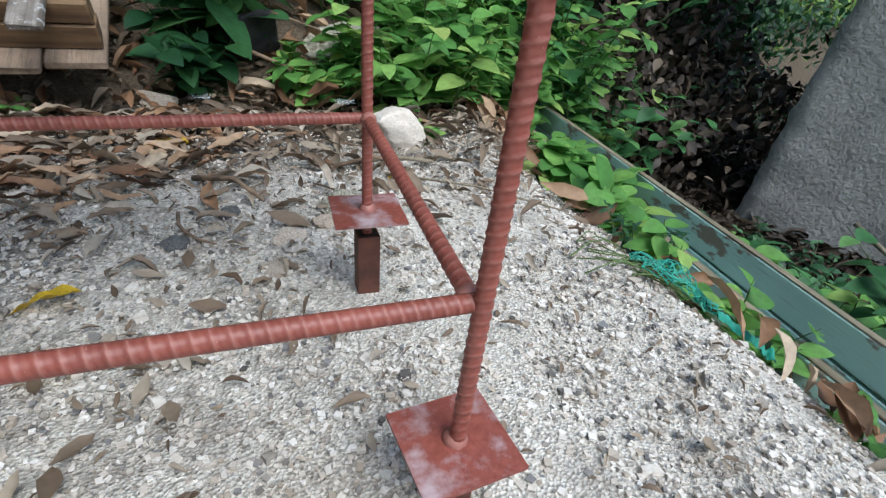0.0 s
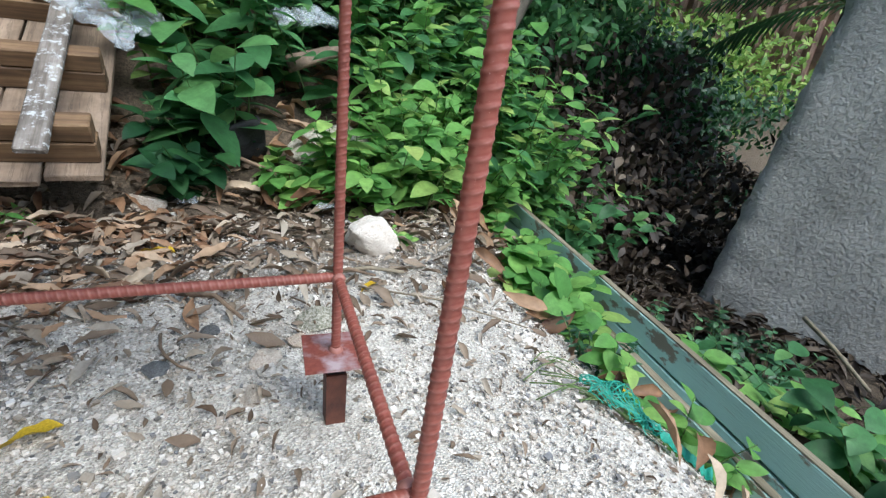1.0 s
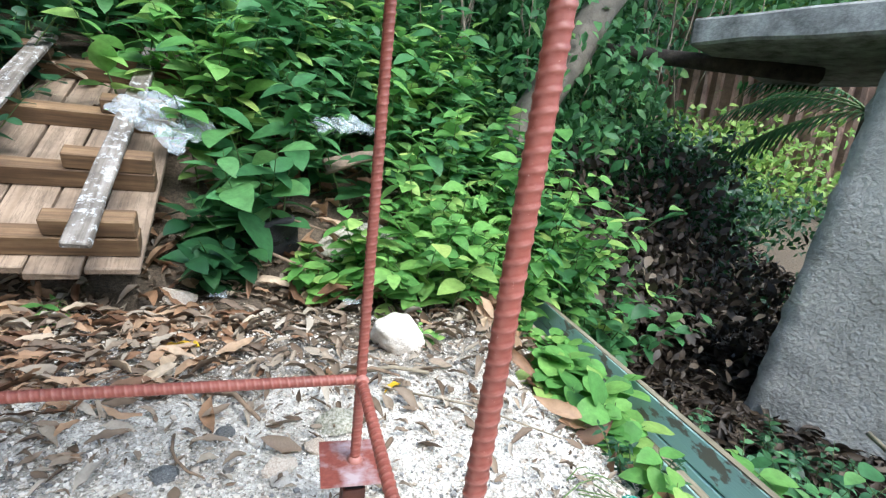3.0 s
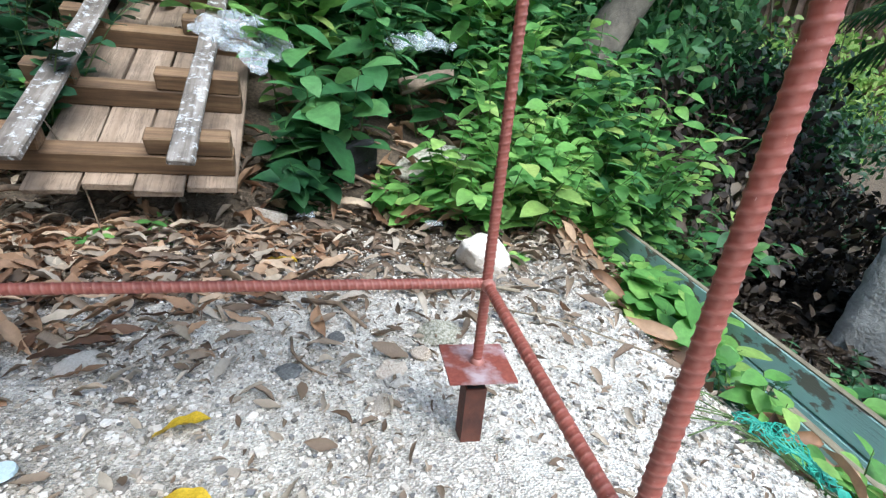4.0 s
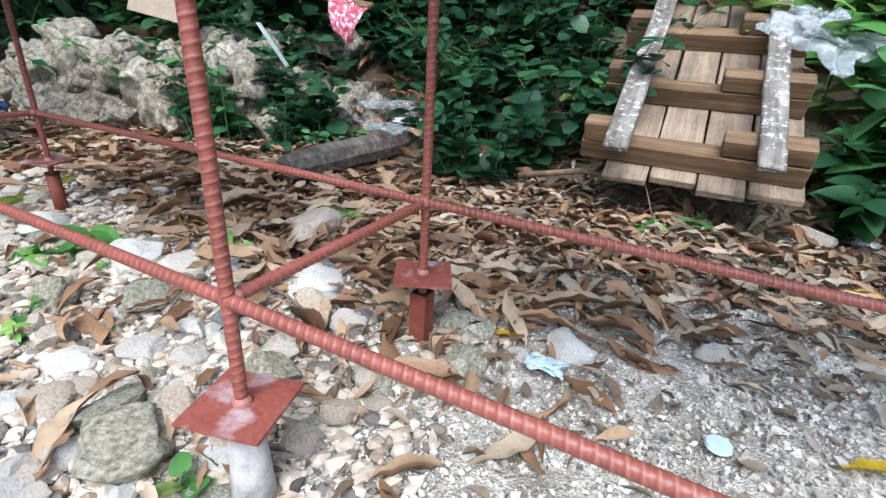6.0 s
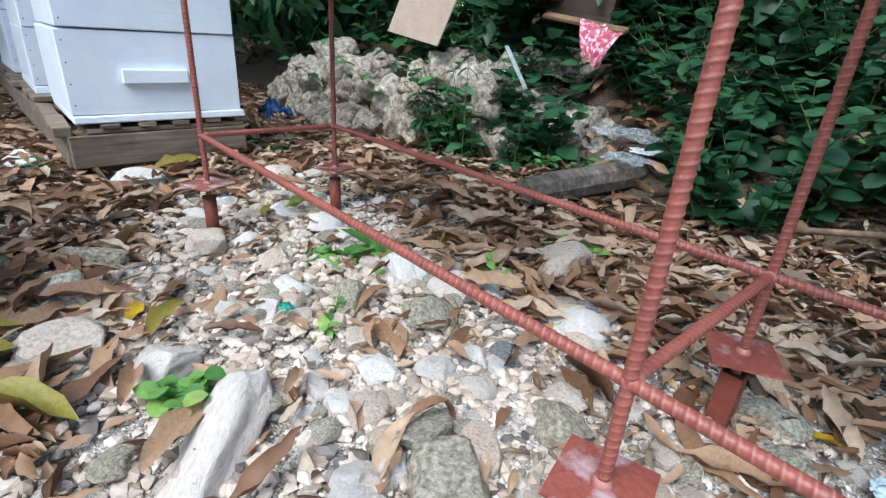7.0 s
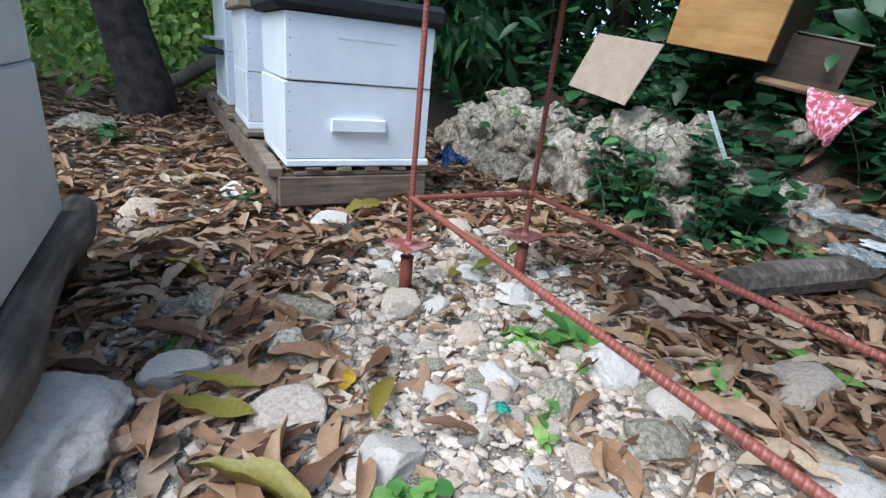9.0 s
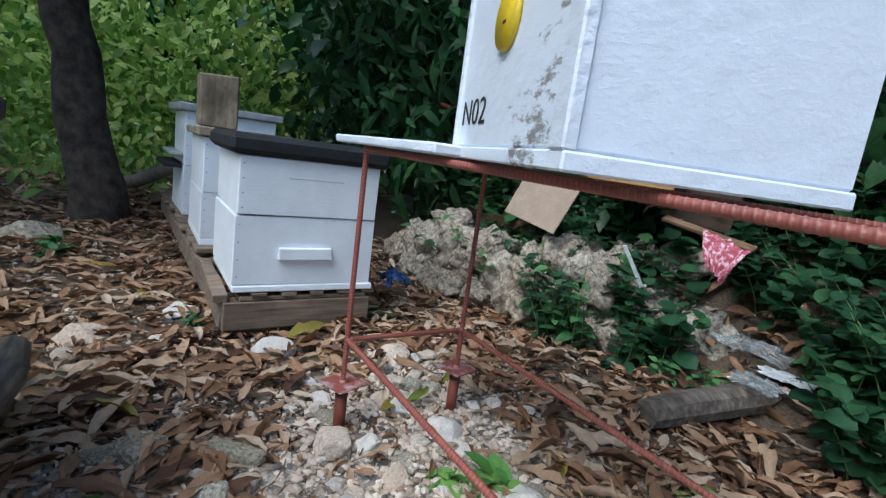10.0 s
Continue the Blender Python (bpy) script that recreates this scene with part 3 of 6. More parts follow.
# ---- ground ----
def build_ground():
    # fine near the yard, coarse towards the horizon, one sheet
    def axis(a, b, step, far):
        mid = np.arange(a, b + 1e-6, step)
        out = np.array([0.15, 0.4, 0.8, 1.4, 2.4, 4, 8, 20, 60, 200, 900]) * 1.0
        return np.concatenate([a - out[::-1], mid, b + out])
    xs, ys = axis(-5.0, 2.6, 0.05, 900), axis(-1.6, 3.6, 0.05, 900)
    X, Y = np.meshgrid(xs, ys, indexing="ij")
    Z = ground_z(np.clip(X, -8, 6), np.clip(Y, -3, 6))
    bumps = np.array([noise.noise(Vector((x * 6, y * 6, 0))) for x, y in zip(X.ravel(), Y.ravel())]).reshape(X.shape)
    Z = Z + 0.008 * bumps
    nx, ny = X.shape
    V = np.stack([X, Y, Z], -1).reshape(-1, 3)
    i, j = np.meshgrid(np.arange(nx - 1), np.arange(ny - 1), indexing="ij")
    a = i * ny + j
    F = np.stack([a, a + ny, a + ny + 1, a + 1], -1).reshape(-1, 4)
    ob = fast_mesh("ground", V, F, GROUND)
    sm = lambda q: np.clip(q, 0, 1)
    soil = np.maximum.reduce([sm((Y - 0.55 - 0.12 * X) / 0.5), sm((-0.75 - X) / 0.5) * 0.36, sm((-1.5 - X) / 0.4) * 0.9, sm((X - 0.75) / 0.2), 0.28 * sm(0.4 - X) * sm((Y + 0.2) / 0.3) + 0 * X])
    soil = np.maximum(soil, sm((-0.75 - Y + 0.25 * np.sin(X * 3.1) + 0.15 * np.sin(X * 7.7)) / 0.8))
    soil = np.where(np.abs(Y) > 2, 1, soil)
    at = ob.data.attributes.new("soil", 'FLOAT', 'POINT')
    at.data.foreach_set("value", (soil * 0.75).astype(np.float32).ravel())
    return tagged(ob, "pale crushed limestone yard with dark soil and litter at its edges", "ground", kind="structure")


build_ground()


# ---- the steel stand ----
LEG_X = (0.0, -0.818, -1.712)
LEG_Y = (-0.006, 0.277)
FOOT_SHIFT = {(0, 0): (-0.001, 0.016, -0.021)}  # this corner stands a little lower and leans
JOINT_Z, PLATE_Z, TOP_Z = 0.200, 0.104, 0.586
TOPS = (0.574, 0.580, 0.586)


def hex_plate(cx, cy, z, side, turn, thick=0.003):
    bm = bmesh.new()
    bmesh.ops.create_cube(bm, size=1)
    bmesh.ops.subdivide_edges(bm, edges=[e for e in bm.edges if abs(e.verts[0].co.z - e.verts[1].co.z) < 0.1], cuts=3, use_grid_fill=True)
    for v in bm.verts:
        v.co = Vector((v.co.x * side, v.co.y * side, v.co.z * thick))
        v.co.z += 0.0012 * noise.noise(v.co * 60 + Vector((cx * 9, cy * 7, 0)))
    bmesh.ops.rotate(bm, verts=bm.verts, cent=(0, 0, 0), matrix=Matrix.Rotation(radians(turn), 3, 'Z'))
    bmesh.ops.translate(bm, verts=bm.verts, vec=(cx, cy, z))
    return bm


def weld_bead(p, r):
    bm = bmesh.new()
    bmesh.ops.create_icosphere(bm, subdivisions=2, radius=r)
    for v in bm.verts:
        v.co *= 1 + 0.25 * noise.noise(v.co * 300)
    bmesh.ops.translate(bm, verts=bm.verts, vec=p)
    return bm


def build_stand():
    st = tagged(empty("hive_stand"), "long welded rebar stand painted brick-red with square ant-guard plates", "hive stand")
    turns = {(0, 0): 5, (0, 1): -3, (1, 0): 16, (1, 1): 30, (2, 0): 20, (2, 1): 16}
    joint = {}
    for i, x0 in enumerate(LEG_X):
        for j, y0 in enumerate(LEG_Y):
            dx, dy, dz = FOOT_SHIFT.get((i, j), (0, 0, 0))
            x, y = x0 + dx, y0 + dy
            joint[i, j] = (x, y, JOINT_Z + dz)
            zp = PLATE_Z + dz * 1.6
            part("leg", rebar((x, y, zp - 0.04), (x0 + (0.013 if (i, j) == (0, 0) else 0), y0, TOPS[i] + 0.004)), RED, st, smooth=True)
            part("plate", hex_plate(x, y, zp, 0.068 if (i, j) == (0, 0) else 0.072, turns[i, j]), PLATE, st, "thin square steel plate with chalky scuffs")
            part("weld", weld_bead((x, y, zp + 0.002), 0.0082), RED, st, smooth=True)
            part("weld", weld_bead((x, y + (0.006 if j == 0 else -0.006), JOINT_Z + dz), 0.0075), RED, st, smooth=True)
            part("weld", weld_bead((x0 + (0.013 if (i, j) == (0, 0) else 0), y0, TOPS[i] + 0.003), 0.0066), RED, st, smooth=True)
            z0 = float(ground_z(x, y))
            if (i, j) == (1, 0):
                part("foot", tube_path([(x, y, z0 - 0.02), (x, y, z0 + 0.03), (x, y, zp - 0.019)], [0.021, 0.018, 0.014], 14), CEMENT, st, "foot crusted in pale cement", True)
            elif i == 2:
                foot = part("foot", tube_path([(x, y, z0 - 0.02), (x, y, z0 + 0.03), (x, y, zp - 0.026)], [0.0125, 0.0125, 0.0125], 16), RUST_RED, st, "rusty steel tube foot", True)
                part("tube_mouth", tube_path([(x, y, zp - 0.028), (x, y, zp - 0.0245)], [0.0137, 0.0137], 16), RUST, foot)
            else:
                foot = part("foot", tube_path([(x, y, z0 - 0.02), (x, y, z0 + 0.03), (x, y, zp - 0.026)], [0.0165, 0.0165, 0.0165], 4), RUST if i == 0 else RUST_RED, st, "rusty square steel tube foot")
                # tube is closed; a flat black cap paints the darkness inside its mouth
                part("tube_mouth", tube_path([(x, y, zp - 0.0275), (x, y, zp - 0.0255)], [0.0135, 0.0135], 4), INK, foot, "black cap standing in for the shaded inside of the tube")
        part("cross_bar", rebar(joint[i, 0], joint[i, 1]), RED, st, smooth=True)
        part("cross_bar", rebar((x0 + (0.013 if i == 0 else 0), LEG_Y[0], TOPS[i]), (x0, LEG_Y[1], TOPS[i])), RED, st, smooth=True)
    for j, y in enumerate(LEG_Y):
        part("rail", rebar(joint[2, j], joint[1, j]), RED, st, smooth=True)
        part("rail", rebar(joint[1, j], joint[0, j]), RED, st, smooth=True)
        part("rail", rebar((LEG_X[2], y, TOPS[2]), (LEG_X[0] + (0.013 if y < 0.1 else 0), y, TOPS[0])), RED, st, smooth=True)
    return st


build_stand()


# ---- boards and hive on the stand ----
def build_right_board():
    b = tagged(empty("wooden_board"), "cracked pale plywood board lying on the rebar stand", "board")
    part("panel", box((-0.80, 0.004, 0.5872), (0.002, 0.292, 0.602), 0.002, 0.0005), PLY, b)
    part("edge_strip", box((-0.80, -0.012, 0.5875), (0.004, 0.003, 0.612), 0.002, 0.0005), DARKWOOD, b, "dark damp wooden edge strip")
    b2 = tagged(empty("landing_board"), "white painted plank lying along the stand rails", "board")
    part("panel", box((-1.80, -0.040, TOP_Z + 0.007), (-1.40, 0.285, TOP_Z + 0.022), 0.003, 0.0015), WHITE_ROUGH, b2)


build_right_board()


def text_mesh(body, size, m, mat, parent, name="writing", depth=0.0004):
    cu = bpy.data.curves.new(name, 'FONT')
    cu.body = body
    cu.size = size
    cu.extrude = depth
    cu.offset = -0.0005
    tmp = bpy.data.objects.new(name, cu)
    me = bpy.data.meshes.new_from_object(tmp)
    bpy.data.objects.remove(tmp)
    me.materials.clear()
    me.materials.append(mat)
    ob = new(name, me)
    ob.parent = parent
    ob.matrix_basis = m
    return ob


def build_named_hive():
    """The small white hive with a round yellow entrance. Local x along its front, y into it."""
    C = Vector((-1.100, -0.100, TOP_Z + 0.0068))
    ang = math.atan2(0.118, -0.341)
    h = tagged(empty("beehive", Matrix.Translation(C) @ Matrix.Rotation(ang - math.pi, 4, 'Z')), "white painted wooden hive box with yellow round entrance on the stand", "beehive")
    W, D, H = 0.375, 0.285, 0.34
    part("floor", box((-W, 0.0, 0), (0.004, D, 0.016), 0.002, 0.001), GRIMY, h, "white painted floor board stained grey")
    body = part("body", box((-W + 0.002, 0.004, 0.0165), (0, D, H), 0.003, 0.0008), GRIMY, h)
    part("corner_batten", box((-0.026, -0.001, 0.0165), (0.003, 0.012, H), 0.002, 0.0006), WHITE_ROUGH, h)
    part("corner_batten", box((-W - 0.001, -0.001, 0.0165), (-W + 0.012, 0.012, H), 0.002, 0.0006), WHITE_ROUGH, h)
    disc = bmesh.new()
    bmesh.ops.create_cone(disc, cap_ends=True, segments=40, radius1=0.036, radius2=0.034, depth=0.006)
    bmesh.ops.rotate(disc, verts=disc.verts, matrix=Matrix.Rotation(radians(90), 3, 'X'))
    bmesh.ops.translate(disc, verts=disc.verts, vec=(-0.19, 0.0005, 0.155))
    e = part("entrance_disc", disc, YELLOW, h, "round yellow plastic entrance disc", True)
    for sx, sz in ((-0.19, 0.150),):
        slot = box((sx - 0.005, -0.0034, sz - 0.002), (sx + 0.005, -0.002, sz + 0.002), 0.0006)
        part("entrance_slot", slot, INK, e)
    text_mesh("N02", 0.052, Matrix.Translation((-W + 0.026, 0.0034, 0.045)) @ Matrix.Rotation(radians(90), 4, 'X') @ Matrix.Diagonal((1.25, 0.92, 1, 1)), INK, h)
    part("lid", box((-W - 0.015, -0.015, H + 0.001), (0.015, D + 0.015, H + 0.03), 0.004, 0.001), GREY_LID, h, "grey metal lid")
    return h


build_named_hive()


# ---- the row of white hives on a pallet ----
def hive_box(parent, lo, hi, mat, handle=None, seed=0, groove=None, nails=True):
    b = part("body", box(lo, hi, 0.0025, 0.0012, seed), mat, parent)
    if handle:
        cy, cz, w, hh = handle
        part("handle", box((hi[0] + 0.0002, cy - w / 2, cz - hh / 2), (hi[0] + 0.016, cy + w / 2, cz + hh / 2), 0.002, 0.001, seed + 1), mat, b)
    if groove:
        cy, cz, w = groove
        part("handle_slot", box((hi[0] - 0.004, cy - w / 2, cz - 0.003), (hi[0] + 0.0012, cy + w / 2, cz + 0.003), 0.001), OFFWHITE, b)
    if nails:
        for k in range(4):
            nb = bmesh.new()
            bmesh.ops.create_icosphere(nb, subdivisions=1, radius=0.0020)
            bmesh.ops.translate(nb, verts=nb.verts, vec=(hi[0] + 0.0005, lo[1] + 0.012, lo[2] + (hi[2] - lo[2]) * (0.12 + 0.25 * k)))
            part("nail", nb, RUST, b)
    return b


def build_hive_row():
    p = tagged(empty("hive_pallet", pose(-2.225, -0.142, 0.0, 0, 0, 2.2)), "low weathered wooden pallet carrying the white hives", "pallet")
    part("front_board", box((-0.02, -0.03, 0.03), (0.004, 0.412, 0.112), 0.003, 0.002, 3), HIVE_PALLET, p)
    part("side_board", box((-2.1, -0.035, 0.03), (-0.022, -0.012, 0.108), 0.003, 0.003, 4, 6), HIVE_PALLET, p)
    part("side_board", box((-2.1, 0.392, 0.03), (-0.022, 0.412, 0.108), 0.003, 0.003, 5, 6), HIVE_PALLET, p)
    for k in range(3):
        part("bearer", box((-0.08 - k * 0.95, -0.008, 0.0), (-0.022 - k * 0.95, 0.39, 0.106), 0.003, 0.002, 8 + k), HIVE_PALLET, p)
    for k in range(5):
        part("deck_board", box((-0.085 - 0.1 * k, 0.012, 0.1135), (-0.004 - 0.1 * k, 0.40, 0.125), 0.003, 0.002, k), HIVE_PALLET, p)
    for k in range(5):
        part("support_block", box((-0.030, 0.045 + 0.085 * k, 0.126), (0.002, 0.088 + 0.085 * k, 0.138), 0.002, 0.002, 60 + k), HIVE_PALLET, p)
    x = -0.56
    for k in range(12):
        w = random.Random(k).uniform(0.09, 0.12)
        ex = random.Random(k + 40).uniform(-0.012, 0.02)
        part("slat", box((x - w, -0.034 + ex, 0.119), (x, 0.40, 0.137), 0.003, 0.002, k), HIVE_PALLET, p)
        x -= w + 0.03
    h1 = tagged(empty("beehive", pose(-2.235, -0.152, 0.139, 0, 0, 0.8)), "white two-storey wooden hive with a black cover on a pallet", "beehive", "white hives in a row")
    part("floor", box((-0.37, 0.002, 0), (0.006, 0.424, 0.022), 0.003, 0.002, 21), WHITE, h1)
    hive_box(h1, (-0.368, 0, 0.0225), (0.0, 0.415, 0.222), WHITE, (0.20, 0.115, 0.155, 0.035), 31)
    hive_box(h1, (-0.366, 0.004, 0.2245), (0.004, 0.413, 0.386), WHITE, None, 33, (0.22, 0.335, 0.16))
    lid = box((-0.40, -0.025, 0.388), (0.022, 0.440, 0.442), 0.014, 0.002, 36)
    part("lid", lid, LID, h1, "black roofing-felt cover with turned-down edges")
    h2 = tagged(empty("beehive", pose(-2.845, -0.178, 0.139, 0, 0, 0.6)), "white hive with stained timber cover between two others", "beehive", "white hives in a row")
    part("floor", box((-0.455, -0.002, 0), (-0.002, 0.40, 0.024), 0.003, 0.002, 41), WHITE, h2)
    hive_box(h2, (-0.45, 0, 0.0245), (-0.005, 0.40, 0.20), WHITE, None, 42)
    hive_box(h2, (-0.452, 0.002, 0.2015), (-0.003, 0.402, 0.405), WHITE, None, 43)
    part("lid", box((-0.47, -0.02, 0.407), (0.015, 0.42, 0.440), 0.005, 0.003, 44), BLOCK, h2, "mottled brown timber cover")
    h3 = tagged(empty("beehive", pose(-3.50, -0.195, 0.139, 0, 0, 2.5)), "white hive with pale grey lid and dark landing ledge", "beehive", "white hives in a row")
    part("floor", box((-0.5, -0.002, 0), (-0.006, 0.42, 0.024), 0.003, 0.002, 51), WHITE, h3)
    hive_box(h3, (-0.49, 0, 0.0245), (-0.01, 0.42, 0.24), WHITE, None, 52)
    hive_box(h3, (-0.49, 0.002, 0.2415), (-0.012, 0.42, 0.50), WHITE, None, 53)
    part("landing_ledge", box((-0.44, -0.085, 0.225), (-0.06, -0.001, 0.246), 0.003, 0.002, 54), LID, h3, "dark entrance ledge")
    part("entrance_hood", box((-0.44, -0.06, 0.285), (-0.06, -0.001, 0.30), 0.003, 0.002, 55), GREY_LID, h3)
    part("lid", box((-0.52, -0.03, 0.502), (0.015, 0.45, 0.538), 0.006, 0.002, 56), GREY_LID, h3, "pale grey flat lid")
    blk = tagged(part("wood_block", box((-2.97, -0.195, 0.581), (-2.868, -0.060, 0.772), 0.006, 0.004, 61), BLOCK), "mottled brown wooden block standing on a hive cover", "wood block")
    tagged(part("wood_batten", box((-2.66, -0.198, 0.1105), (-2.235, -0.158, 0.135), 0.003, 0.003, 62, 4), HIVE_PALLET), "pale worn wooden slat lying along the pallet edge", "slat")


build_hive_row()


def build_near_hive():
    h = tagged(empty("beehive", pose(-1.87, -0.578, 0.152, 0, 0, 0)), "dull white hive box on dark logs", "beehive")
    part("body", box((0, -0.42, 0.001), (0.5, 0, 0.238), 0.003, 0.002, 71), OFFWHITE, h)
    part("super", box((0.002, -0.42, 0.240), (0.5, -0.004, 0.40), 0.003, 0.002, 72), OFFWHITE, h)
    part("lid", box((-0.02, -0.44, 0.402), (0.52, 0.02, 0.44), 0.006, 0.002, 73), LID, h)
    for k, y in enumerate((-0.578, -0.93)):
        pts = [(-1.99 + i * 0.14, y + 0.01 * math.sin(i * 1.9), 0.115 + 0.004 * math.sin(i * 1.3)) for i in range(6)]
        tagged(part("support_log", tube_path(pts, [0.030, 0.034, 0.032, 0.035, 0.033, 0.031], 12), LOG, smooth=True), "dark weathered log carrying a hive", "log", "logs under the hive")
    for k, x in enumerate((-1.93, -1.45)):
        tagged(part("bearer_block", box((x, -0.99, -0.02), (x + 0.09, -0.57, 0.082), 0.006, 0.005, 76 + k), DARKWOOD), "dark timber block under the logs", "timber block", "blocks under the hive")


build_near_hive()


# ---- green boards along the drop ----
def build_green_boards():
    for k, (x0, y0, x1, y1, zt, hgt) in enumerate(((0.668, -0.60, 0.800, 1.38, -0.122, 0.125), (0.600, -0.45, 0.690, 1.26, -0.152, 0.13))):
        L = math.hypot(x1 - x0, y1 - y0)
        ang = math.degrees(math.atan2(y1 - y0, x1 - x0)) - 90
        b = tagged(empty("green_plank", pose(x0, y0, zt, 2.15, 12 if k == 0 else 9, ang)), "long plank of flaking faded green paint set on edge", "plank", "green edging planks")
        if k == 0:
            part("board", box((-0.012, 0, -0.060), (0.012, L, 0), 0.002, 0.0015, 80, 9), GREEN_PAINT, b)
            part("board", box((-0.013, 0.01, -hgt), (0.011, L - 0.03, -0.0645), 0.002, 0.0015, 82, 9), GREEN_PAINT, b)
        else:
            part("board", box((-0.012, 0, -hgt), (0.012, L, 0), 0.002, 0.0015, 81, 9), GREEN_PAINT, b)
        part("top_edge", box((-0.0105, 0.002, 0.0004), (0.0105, L - 0.002, 0.0035), 0.001, 0.001, 84 + k, 9), GREEN_WORN, b, "bare worn wood edge")


build_green_boards()


# ---- upturned pallet on the bank ----
def build_pallet():
    m = Matrix.Translation((-0.350, 0.930, 0.118)) @ Matrix.Rotation(radians(3), 4, 'Z') @ Matrix.Rotation(radians(27), 4, 'X')
    p = tagged(empty("upturned_pallet", m), "broken upturned wooden pallet lying on the bank", "pallet")
    x = 0.0
    for k, w in enumerate((0.096, 0.088, 0.090, 0.092)):
        part("deck_board", box((x - w, random.Random(k).uniform(-0.01, 0.012), -0.016), (x, 1.02, 0.0), 0.002, 0.002, 90 + k, 5), PALLET_DECK, p)
        x -= w + 0.006
    for k, v in enumerate((0.045, 0.285, 0.565, 0.86)):
        part("stringer", box((-0.445, v, 0.001), (-0.004, v + 0.042, 0.05), 0.003, 0.002, 100 + k), PALLET_BAR, p)
        part("stringer_lug", box((-0.165 - 0.02 * (k % 2), v + 0.001, 0.051), (-0.006, v + 0.041, 0.092), 0.003, 0.002, 110 + k), PALLET_BAR, p)
        part("stringer_lug", box((-0.44, v + 0.001, 0.051), (-0.345, v + 0.041, 0.092), 0.003, 0.002, 115 + k), PALLET_BAR, p)
    for k, (xa, xb) in enumerate(((-0.108, -0.06), (-0.385, -0.335))):
        part("top_plank", box((xa, -0.04, 0.0935), (xb, 0.93, 0.108), 0.003, 0.002, 120 + k, 6), PALLET_GREY, p, "grey plank spattered with white")
    return p


build_pallet()

# ---- concrete wall with slab beyond the drop ----
def build_pillar():
    p = tagged(empty("concrete_wall", Matrix.Translation((2.03, 1.27, 0)) @ Matrix.Rotation(radians(24), 4, 'Z') @ Matrix.Translation((-2.03, -1.27, 0))), "rough grey concrete wall carrying an overhanging stained slab", "concrete wall")
    bm = bmesh.new()
    nx = 36
    vs = {}
    for i in range(nx + 1):
        for j in range(nx + 1):
            y, z = 1.27 - 2.4 * i / nx, -0.8 + 1.80 * j / nx
            q = Vector((0, y * 9, z * 9))
            edge = 0.02 * noise.noise(Vector((z * 14, 3, 1))) if i == 0 else 0
            vs[i, j] = bm.verts.new((2.03 + 0.012 * noise.noise(q) + 0.008 * noise.noise(q * 3.1), y + edge - 0.11 * z * (1 - i / nx), z))
    for i in range(nx):
        for j in range(nx):
            bm.faces.new((vs[i, j], vs[i, j + 1], vs[i + 1, j + 1], vs[i + 1, j]))
    ext = bmesh.ops.extrude_face_region(bm, geom=list(bm.faces))
    bmesh.ops.translate(bm, verts=[v for v in ext["geom"] if isinstance(v, bmesh.types.BMVert)], vec=(0.9, 0, 0))
    bmesh.ops.recalc_face_normals(bm, faces=bm.faces)
    part("wall", bm, CONCRETE, p, smooth=True)
    part("slab", box((1.93, -1.2, 1.002), (3.2, 1.88, 1.115), 0.012, 0.008, 131, 12), CONCRETE_SLAB, p, "stained mossy concrete slab")
    part("beam", tube_path([(1.85, 2.25, 0.98), (2.2, 1.9, 0.975), (2.6, 1.5, 0.97)], [0.035, 0.04, 0.045], 10), BARK, p, "dark round timber beam under the slab", True)


build_pillar()


# ---- stones ----
ROCKS = [rock_mesh("rock", 11 + 7 * i, 0.22, 4, (1, 0.8 + 0.05 * i, 0.62 + 0.04 * (i % 3))) for i in range(7)]
CHUNKS = [rock_mesh("cobble", 91 + 5 * i, 0.3, 2, (1, 0.85, 0.7)) for i in range(6)]


def rock(x, y, size, mat, label, seed, flat=1.0, sink=0.18, group="limestone rocks in the yard", meshes=ROCKS, name="limestone_rock", z=None):
    r = random.Random(seed)
    me = meshes[seed % len(meshes)].copy()
    me.materials.append(mat)
    ob = new(name, me)
    gz = float(ground_z(x, y)) if z is None else z
    ob.matrix_world = Matrix.Translation((x, y, gz + size * 0.32 * flat * (1 - sink * 2))) @ Euler((r.uniform(-0.2, 0.2), r.uniform(-0.2, 0.2), r.uniform(0, 6.28))).to_matrix().to_4x4() @ Matrix.Diagonal((size * 1.5, size * 1.35, size * 1.35 * flat, 1))
    return tagged(ob, label, "rock", group)


WHITE_ROCKS = [(-2.09, -0.06, 0.104), (-2.46, -0.25, 0.092), (-1.54, -0.07, 0.044), (-1.74, 0.15, 0.070), (-1.61, 0.20, 0.080), (-1.63, 0.02, 0.055), (-1.52, 0.04, 0.051), (-1.54, -0.42, 0.080), (-1.36, 0.21, 0.107), (-1.34, -0.05, 0.049), (-1.37, 0.01, 0.062), (-1.04, 0.305, 0.082),
               (-1.08, 0.06, 0.045), (-1.07, 0.12, 0.042), (-1.15, -0.07, 0.043), (-1.28, -0.21, 0.082), (-1.07, 0.48, 0.058), (-1.12, 0.33, 0.038), (-1.13, 0.74, 0.054), (-1.23, 0.23, 0.074), (-1.12, -0.10, 0.028), (-1.22, 0.08, 0.032), (-1.18, 0.07, 0.034), (-1.29, 0.27, 0.060), (-2.24, -0.33, 0.046), (-1.21, 0.28, 0.057)]
